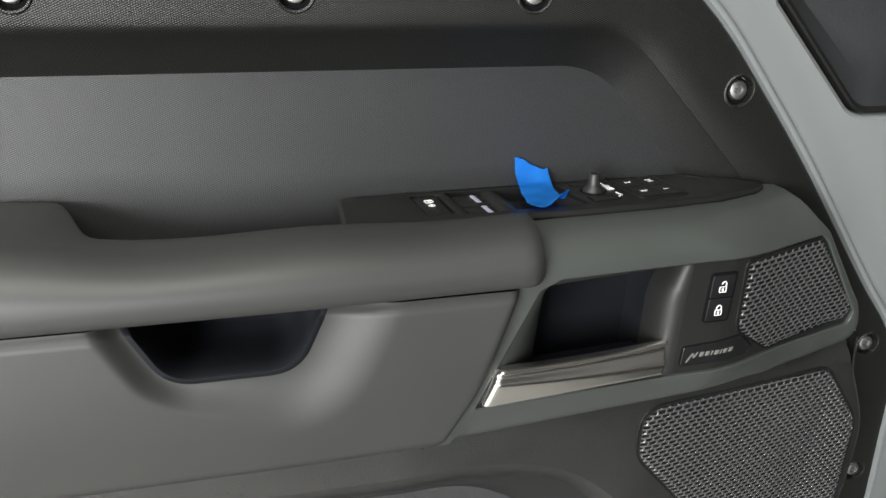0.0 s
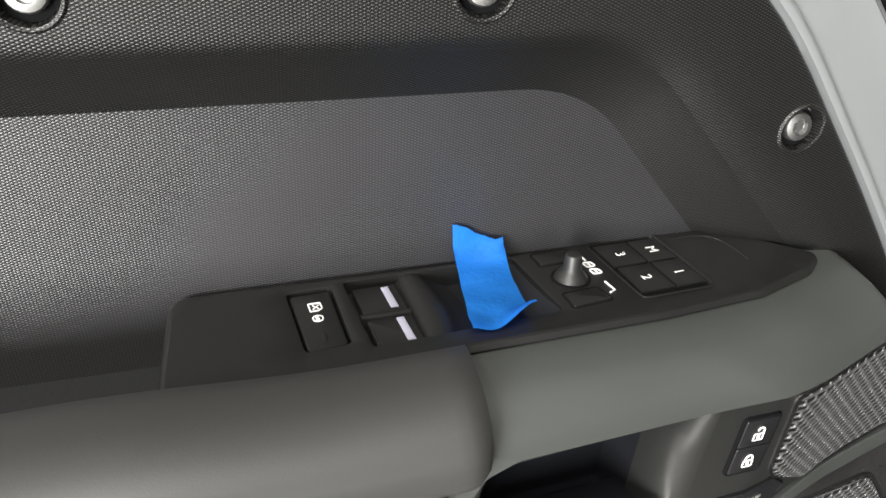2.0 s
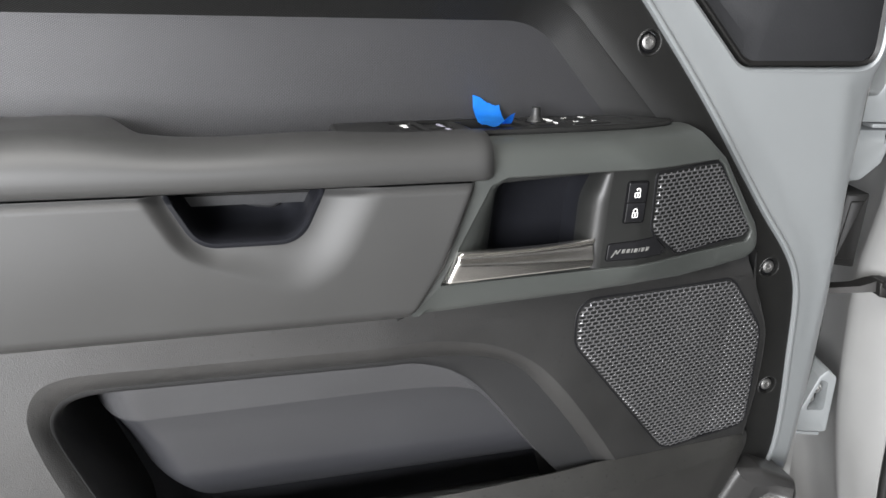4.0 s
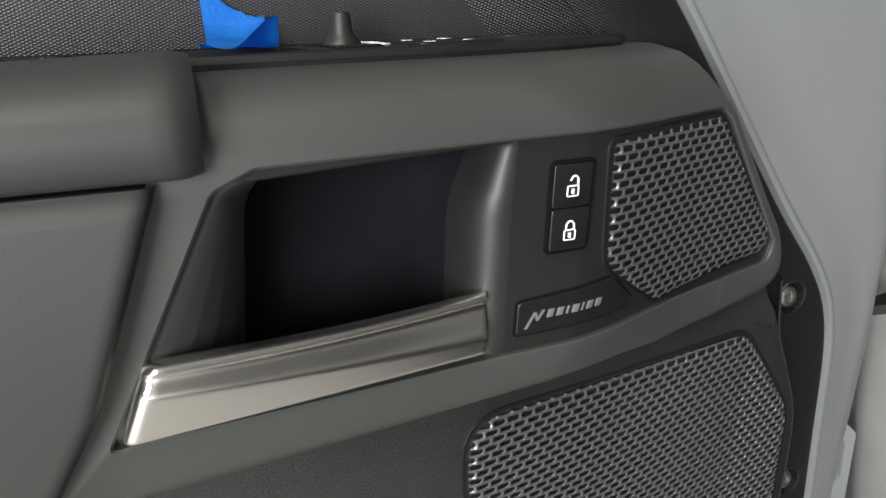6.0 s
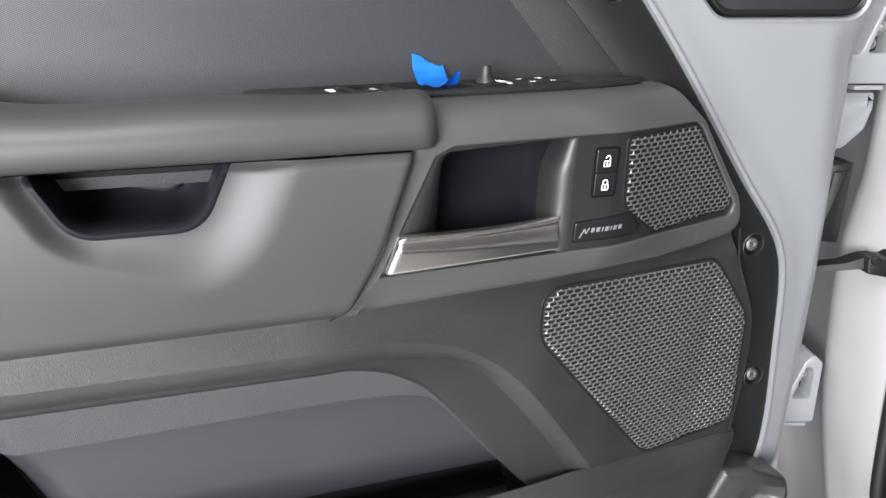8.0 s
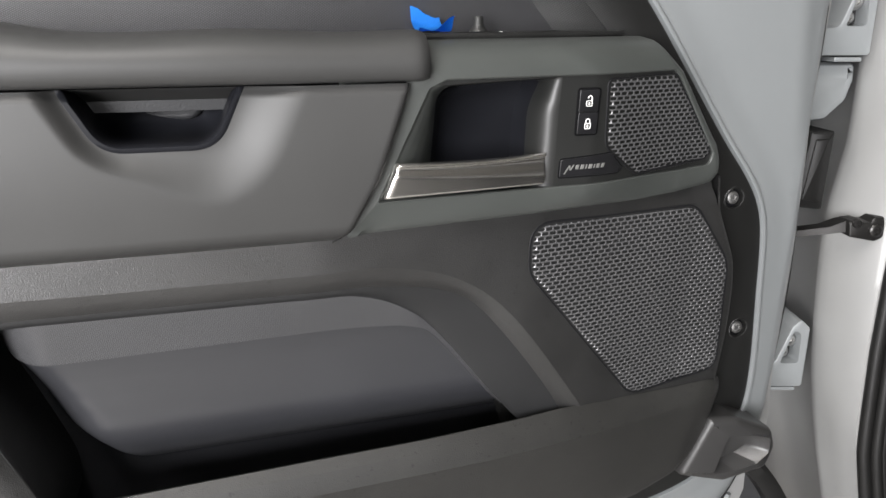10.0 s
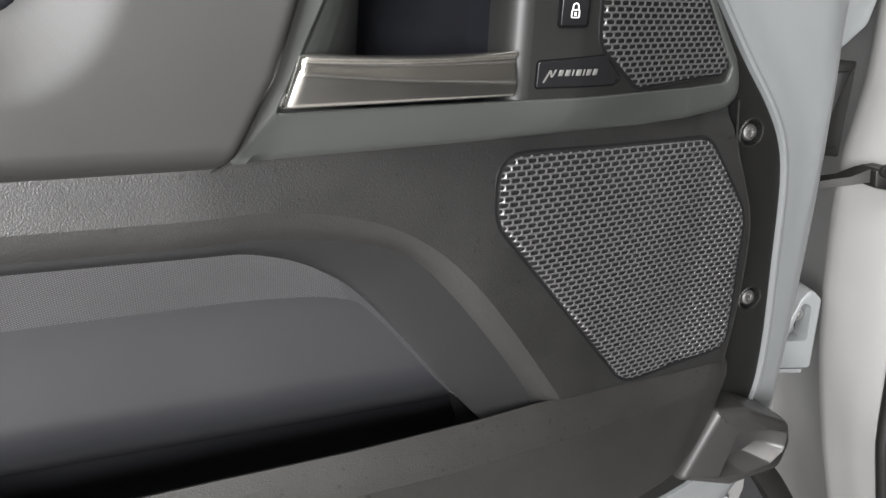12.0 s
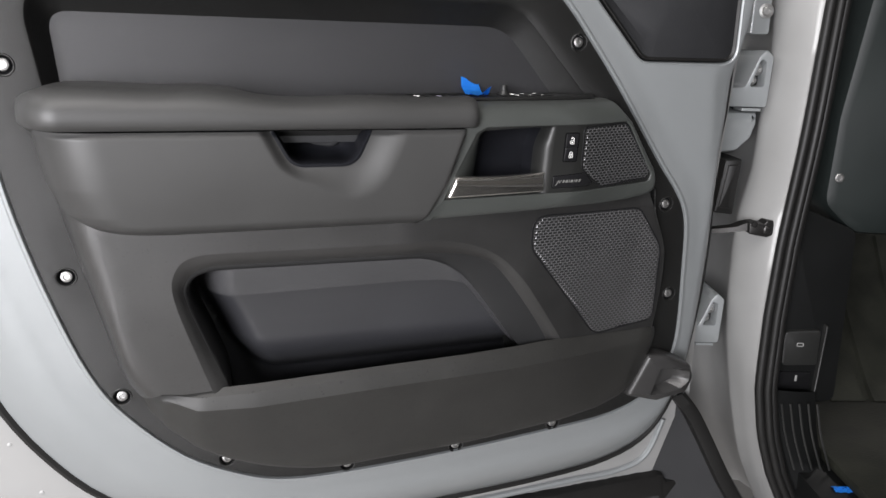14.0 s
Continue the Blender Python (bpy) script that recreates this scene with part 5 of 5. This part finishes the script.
box(bm, (-0.062, 0.305, 1.215), (0.30, 1.15, 1.255), B, 0.012)
part("unseen_bonnet_edge", bm, M_PAINT_LIT, body, "unseen silver edge of the bonnet, added to shade the hinge gap")

# hinges
def hinge(a0, z0, name):
    """Pressed hinge leaf: a foot plate, an upright side and an opening with two bolts behind it."""
    at = lambda pts: [(a0 + a, z0 + z) for a, z in pts]
    outer = at(rounded([(-0.050, 0.0, 0.004), (0.0375, 0.0, 0.005), (0.0395, 0.086, 0.008), (0.026, 0.099, 0.006), (0.015, 0.086, 0.006), (-0.004, 0.034, 0.010), (-0.050, 0.030, 0.004)], 4))
    hole = at(rounded([(0.0035, 0.0345, 0.003), (0.0290, 0.0345, 0.006), (0.0285, 0.078, 0.007), (0.0185, 0.083, 0.005)], 4))
    bm = bmesh.new()
    fill(bm, grow(outer, -0.002), [hole], lambda a, z: B(a, 0.063, z), 0.02)
    loft(bm, [[B(a, 0.063, z) for a, z in grow(outer, -0.002)], [B(a, 0.0636, z) for a, z in grow(outer, -0.0006)], [B(a, 0.065, z) for a, z in outer], [B(a, 0.255, z) for a, z in outer]])
    loft(bm, [[B(a, 0.063, z) for a, z in hole], [B(a, 0.0645, z) for a, z in grow(hole, -0.0008)], [B(a, 0.092, z) for a, z in grow(hole, -0.0010)]])
    bmesh.ops.remove_doubles(bm, verts=bm.verts, dist=0.0002)
    h = part(name, bm, M_PAINT, body, "silver painted pressed steel hinge leaf", 40)
    # black back plate puts shade into the opening of the painted leaf
    bm = bmesh.new()
    fill(bm, grow(hole, 0.002), [], lambda a, z: B(a, 0.091, z), 0.02)
    part("hinge_pocket_shade", bm, M_RUBBER, h, "black sheet standing in for shade behind the leaf")
    for a, z, rad, d in ((0.0190, 0.064, 0.0085, 0.034), (0.0130, 0.045, 0.0075, 0.038)):
        bm = bmesh.new()
        lathe(bm, [(rad * 1.25, 0), (rad * 1.25, 0.002), (rad, 0.003), (rad * 0.95, 0.008), (rad * 0.72, 0.0095), (rad * 0.5, 0.0095), (rad * 0.42, 0.006), (rad * 0.1, 0.006)], Matrix.Translation(B(a0 + a, d + 0.048, z0 + z)) @ pose(0, 0, 0, 90, 0, -15), 18)
        part("hinge_bolt", bm, M_BOLT, h, "zinc hinge bolt")
    bm = bmesh.new()
    box(bm, (a0 - 0.004, 0.066, z0 - 0.0075), (a0 + 0.030, 0.106, z0 - 0.0020), B, 0.001)
    part("hinge_flange", bm, M_PAINT, h, "folded lower edge of the leaf")
    return h


hinge(0.0335, 1.1150, "upper_hinge")
hinge(0.0040, 0.6715, "lower_hinge")
# bolted plate above the upper hinge
upper_plate = b_slab("pillar_plate", rounded([(0.030, 1.238, 0.004), (0.0630, 1.238, 0.006), (0.0610, 1.36, 0.006), (0.030, 1.36, 0.004)], 4), 0.074, 0.165, M_PAINT, body, "painted steel reinforcing plate", 0.003)
for z in (1.277, 1.318):
    bm = bmesh.new()
    lathe(bm, [(0.0125, 0), (0.0125, 0.002), (0.0085, 0.003), (0.0080, 0.009), (0.0062, 0.0105), (0.0040, 0.0105), (0.0035, 0.006), (0.001, 0.006)], Matrix.Translation(B(0.0530, 0.0745, z)) @ pose(0, 0, 0, 90, 0, -15), 18)
    part("plate_bolt", bm, M_BOLT, upper_plate, "zinc bolt")
# rounded blister pressed into the pillar between hinge and cable boot
b_slab("pillar_blister", rounded([(-0.02, 1.026, 0.004), (0.0360, 1.034, 0.016), (0.0600, 1.058, 0.018), (0.0670, 1.084, 0.012), (0.0660, 1.106, 0.006), (-0.02, 1.106, 0.004)], 6), 0.078, 0.16, M_PAINT, body, "rounded blister pressed in painted steel", 0.012)
# harness boot
boot = thing("harness_boot", "black rubber cable boot between door and pillar", "cable boot")
b_slab("sleeve", rounded([(0.000, 0.9260, 0.003), (0.0345, 0.9225, 0.003), (0.0395, 1.0235, 0.003), (0.010, 1.0225, 0.003)], 4), 0.058, 0.17, M_RUBBER, boot, "", 0.003)
b_slab("sleeve_rib", rounded([(0.006, 0.9360, 0.002), (0.0290, 0.9330, 0.002), (0.0335, 1.0140, 0.002), (0.016, 1.0130, 0.002)], 4), 0.0555, 0.01, M_RUBBER, boot, "", 0.002)
# check strap
check = thing("door_check_strap", "black steel door check arm bolted to the pillar", "door check")
bm = bmesh.new()
pts = [B(-0.075, 0.052, 0.884), B(-0.006, 0.036, 0.8960), B(0.030, 0.024, 0.9035), B(0.046, 0.018, 0.9100), B(0.062, 0.014, 0.9130)]
loft(bm, [[p + Vector((0, 0, h)), p + Vector((0, 0, -h)), p + Vector((0, 0.020, -h)), p + Vector((0, 0.020, h))] for p, h in zip(pts, (0.004, 0.004, 0.0045, 0.007, 0.008))], True, True, True)
part("arm", bm, M_BLACKSTEEL, check)
b_slab("bracket", rounded([(0.048, 0.899, 0.004), (0.080, 0.8930, 0.006), (0.0935, 0.8995, 0.003), (0.0885, 0.9245, 0.003), (0.076, 0.9245, 0.003), (0.072, 0.9175, 0.002), (0.046, 0.9195, 0.004)], 3), 0.008, 0.030, M_BLACKSTEEL, check, "", 0.003)
for a, z, rad in ((0.0780, 0.9080, 0.0080), (0.0545, 0.9170, 0.0060)):
    bm = bmesh.new()
    lathe(bm, [(rad, 0), (rad, 0.003), (rad * 0.8, 0.0045), (rad * 0.45, 0.0048), (rad * 0.4, 0.003)], Matrix.Translation(B(a, 0.008, z)) @ pose(0, 0, 0, 90, 0, -15), 14)
    part("check_bolt", bm, M_BLACKSTEEL, check, "dark steel bolt head")

# rocker and wheel-arch liner below the pillar
liner = thing("wheel_arch_liner", "black plastic liner below the hinge pillar", "liner")
bm = bmesh.new()
loft(bm, [[B(-0.09, 0.03, 0.60), B(-0.03, 0.02, 0.585), B(0.004, 0.02, 0.545), B(0.085, 0.02, 0.40), B(0.150, 0.02, 0.30), B(-0.09, 0.03, 0.30)], [B(-0.09, 0.09, 0.60), B(-0.03, 0.09, 0.59), B(0.006, 0.09, 0.55), B(0.090, 0.09, 0.41), B(0.16, 0.09, 0.30), B(-0.09, 0.09, 0.30)]], True, True, False)
part("liner_face", bm, M_CARD, liner, "grey-brown liner panel")
bm = bmesh.new()
edge_line = [(-0.034, 0.592), (0.004, 0.545), (0.085, 0.40), (0.150, 0.30)]
loft(bm, [[B(a + 0.003, 0.075, z), B(a + 0.003, 0.012, z), B(a - 0.003, 0.008, z - 0.002), B(a - 0.020, 0.010, z - 0.010), B(a - 0.024, 0.024, z - 0.012)] for a, z in spline(edge_line, 6)], False)
part("liner_edge", bm, M_RUBBER, liner, "black rubber edge strip", 40)
# torn foam strip along the foot of the door
strip = thing("door_bottom_seal", "black foam rubber strip along the door's lower edge", "door seal")
bm = bmesh.new()
random.seed(9)
loops = []
for i in range(61):
    u = lerp(0.16, 0.742, i / 60)
    top = 0.4165 + 0.0018 * (random.random() - 0.5) - 0.016 * ease(0.664, 0.668, u) - 0.10 * max(0.0, u - 0.668)
    loops.append([D(u, -0.085, top - 0.05), D(u, -0.085, top), D(u, -0.050, top + 0.0015), D(u, -0.042, top - 0.002), D(u, -0.040, top - 0.008), D(u, -0.044, top - 0.05)])
loft(bm, loops, True, True, True)
part("foam_strip", bm, M_RUBBER, strip, "torn black foam", 40)

# cabin seen past the pillar
cabin = thing("cabin_side_trim", "dark grained plastic footwell side trim inside the car", "interior trim")
b_slab("kick_trim", rounded([(0.125, 0.56, 0.01), (0.275, 0.56, 0.02), (0.262, 0.90, 0.02), (0.125, 0.955, 0.01)], 4), 0.045, 0.05, M_TRIM, cabin)
cover = b_slab("fuse_cover", rounded([(0.1570, 0.638, 0.010), (0.2245, 0.640, 0.004), (0.2230, 0.711, 0.008), (0.1540, 0.707, 0.010)], 4), 0.036, 0.02, M_BEZEL, cabin, "flat black cover with small white marks", 0.003)
b_slab("cover_recess", rounded([(0.152, 0.588, 0.004), (0.219, 0.588, 0.004), (0.219, 0.624, 0.004), (0.152, 0.624, 0.004)], 3), 0.040, 0.02, M_VOID, cabin, "dark grip slot")
bm = bmesh.new()
tube(bm, [B(a, 0.0352, z) for a, z in rounded([(0.180, 0.6785, 0.002), (0.192, 0.6785, 0.002), (0.192, 0.6845, 0.002), (0.180, 0.6845, 0.002)], 3)], 0.0011, 5, True)
part("printed_mark", bm, M_MARK, cover, "small white printed mark")
bm = bmesh.new()
box(bm, (0.188, 0.0385, 0.606), (0.192, 0.0395, 0.618), B, 0.0003)
part("printed_mark", bm, M_MARK, cover, "small white printed mark")
b_slab("trim_bead", rounded([(0.226, 0.57, 0.002), (0.231, 0.57, 0.002), (0.235, 0.72, 0.002), (0.230, 0.72, 0.002)], 2), 0.034, 0.02, M_BEZEL, cabin)
tread = thing("sill_tread", "ribbed black plastic sill tread inside the door opening", "sill tread")
bm = bmesh.new()
loops = []
for i in range(20):
    z = 0.600 - 0.26 * i / 19
    s = seal_a(z)
    loops.append([B(s + 0.030, 0.020, z), B(s + 0.045, 0.010 - 0.10 * (0.6 - z), z), B(s + 0.085, 0.012 - 0.12 * (0.6 - z), z - 0.004), B(s + 0.130, 0.030, z - 0.012), B(s + 0.150, 0.10, z - 0.03)])
loft(bm, loops, False)
part("tread_plate", bm, M_TRIM, tread, "", 40)
for k in range(5):
    bm = bmesh.new()
    tube(bm, [B(seal_a(z) + 0.050 + 0.017 * k + 0.02 * (0.6 - z), 0.008 - 0.11 * (0.6 - z), z) for z in [0.575 - 0.13 * i / 8 for i in range(9)]], 0.0022, 6)
    part("tread_rib", bm, M_BEZEL, tread)
dash = thing("dashboard", "dark green-grey dashboard end panel with a small screw", "dashboard")
dl = rounded([(0.198, 0.945, 0.045), (0.262, 0.890, 0.05), (0.90, 0.880, 0.02), (0.90, 1.40, 0.02), (0.235, 1.40, 0.03), (0.200, 1.10, 0.05)], 6)
b_slab("end_panel", dl, 0.055, 0.30, M_DASH, dash, "smooth dark end panel", 0.018)
b_slab("vent_recess", rounded([(0.292, 1.205, 0.012), (0.40, 1.205, 0.010), (0.40, 1.36, 0.01), (0.300, 1.36, 0.012)], 4), 0.051, 0.01, M_TRIM, dash, "dark recessed panel", 0.002)
bm = bmesh.new()
lathe(bm, [(0.0085, 0), (0.0085, 0.002), (0.0070, 0.0035), (0.0045, 0.0038), (0.0040, 0.0020), (0.0010, 0.0018)], Matrix.Translation(B(0.218, 0.0555, 0.995)) @ pose(0, 0, 0, 90, 0, -15), 16)
part("screw", bm, M_BOLT, dash, "small steel screw")
mat_ob = thing("floor_mat", "dusty dark rubber footwell mat with worn ribs", "floor mat")
bm = bmesh.new()
box(bm, (0.265, -0.50, 0.440), (0.98, 0.27, 0.462), B, 0.006)
part("mat_base", bm, M_MAT, mat_ob)
TOE = spline([(0.245, 0.459), (0.270, 0.468), (0.340, 0.530), (0.46, 0.660), (0.58, 0.83)], 5)
bm = bmesh.new()
loft(bm, [[B(0.268, d, z), B(0.98, d, z)] for d, z in TOE], False)
part("toe_board", bm, M_MAT, mat_ob, "rising front of the mat")
for a0, a1 in ((0.300, 0.372), (0.394, 0.470), (0.492, 0.580), (0.602, 0.700), (0.722, 0.820)):
    bm = bmesh.new()
    loft(bm, [[B(a0 - 0.004, d + 0.002, z - 0.002), B(a0, d - 0.008, z + 0.004), B(a1, d - 0.008, z + 0.004), B(a1 + 0.004, d + 0.002, z - 0.002)] for d, z in TOE[3:-2]], False, False, False)
    part("mat_panel", bm, M_MAT, mat_ob, "raised dusty panel")
scrap = thing("plastic_scrap", "crumpled scrap of blue plastic on the cabin floor", "scrap")
bm = bmesh.new()
loops = []
for i in range(13):
    loops.append([B(0.236 + 0.048 * i / 12, -0.056 - 0.020 * j / 8, 0.4385 + 0.007 * abs(math.sin(0.9 * i + 1.3 * j)) * (1 - abs(2 * j / 8 - 1) * 0.7)) for j in range(9)])
loft(bm, loops, False)
bmesh.ops.solidify(bm, geom=bm.faces[:], thickness=0.0003)
part("crumpled_sheet", bm, M_TAPE, scrap, "", 30)
# rear side is out of view, added to keep light out of the cabin
bm = bmesh.new()
box(bm, (0.0, -2.9, 0.40), (0.06, -1.15, 1.90), B, 0.02)
part("unseen_rear_side", bm, M_PAINT_LIT, body, "unseen silver rear side of the car, added to block light")
# plain surfaces that close the cabin; the unseen roof and walls shape its light
shellc = thing("cabin_shell", "plain cabin of the car, its unseen roof and walls added to shape light", "car cabin")
for nm, lo, hi in (("roof", (0.02, -2.9, 1.93), (1.55, 0.75, 1.99)), ("far_side", (1.50, -2.9, 0.40), (1.56, 1.0, 1.05)), ("far_roof_rail", (1.50, -2.9, 1.78), (1.56, 1.0, 1.96)), ("far_pillar", (1.50, -1.35, 1.05), (1.56, -1.15, 1.78)), ("bulkhead", (0.20, 0.98, 0.36), (1.55, 1.04, 1.25)), ("rear_wall", (0.0, -2.96, 0.40), (1.56, -2.90, 1.96)), ("roof_rail", (0.0, -2.9, 1.85), (0.05, 0.3, 1.96)), ("cabin_floor", (0.20, -2.9, 0.36), (1.55, 1.0, 0.438))):
    bm = bmesh.new()
    box(bm, lo, hi, B)
    part(nm, bm, M_BOUNCE if nm in ("roof", "far_side", "rear_wall") else M_TRIM, shellc)

# ---------------------------------------------------------------- the room around


def room_box(name, lo, hi, mat, label):
    bm = bmesh.new()
    box(bm, lo, hi)
    ob = part(name, bm, mat)
    return tagged(ob, label, "setting", "", "structure")


x_w, y_s = SIDE_OPENING[4], WINDOW[4]
room_box("floor", (x_w - 0.2, y_s - 0.2, -0.2), (8, 8, 0.0), M_FLOOR, "smooth pale tan epoxy showroom floor")
room_box("wall_north", (x_w, 8, 0), (8, 8.2, 3.6), M_WALL, "plain light grey showroom wall")
room_box("wall_east", (8, y_s - 0.2, 0), (8.2, 8.2, 3.6), M_WALL, "plain light grey showroom wall")
room_box("ceiling", (x_w - 0.2, y_s - 0.2, 3.6), (8.2, 8.2, 3.8), M_WALL, "plain light grey showroom ceiling")
x0, x1, z0, z1, wy = WINDOW
for nm, lo, hi in (("wall_south_1", (x_w, wy - 0.2, 0), (x0, wy, 3.6)), ("wall_south_2", (x1, wy - 0.2, 0), (8, wy, 3.6)), ("wall_south_3", (x0, wy - 0.2, 0), (x1, wy, z0)), ("wall_south_4", (x0, wy - 0.2, z1), (x1, wy, 3.6))):
    room_box(nm, lo, hi, M_WALL, "plain light grey showroom wall beside a light opening")
y0, y1, z0, z1, wx = SIDE_OPENING
for nm, lo, hi in (("wall_west_1", (wx - 0.2, y_s - 0.2, 0), (wx, y0, 3.6)), ("wall_west_2", (wx - 0.2, y1, 0), (wx, 8.2, 3.6)), ("wall_west_3", (wx - 0.2, y0, 0), (wx, y1, z0)), ("wall_west_4", (wx - 0.2, y0, z1), (wx, y1, 3.6))):
    room_box(nm, lo, hi, M_WALL, "plain light grey showroom wall beside a light opening")
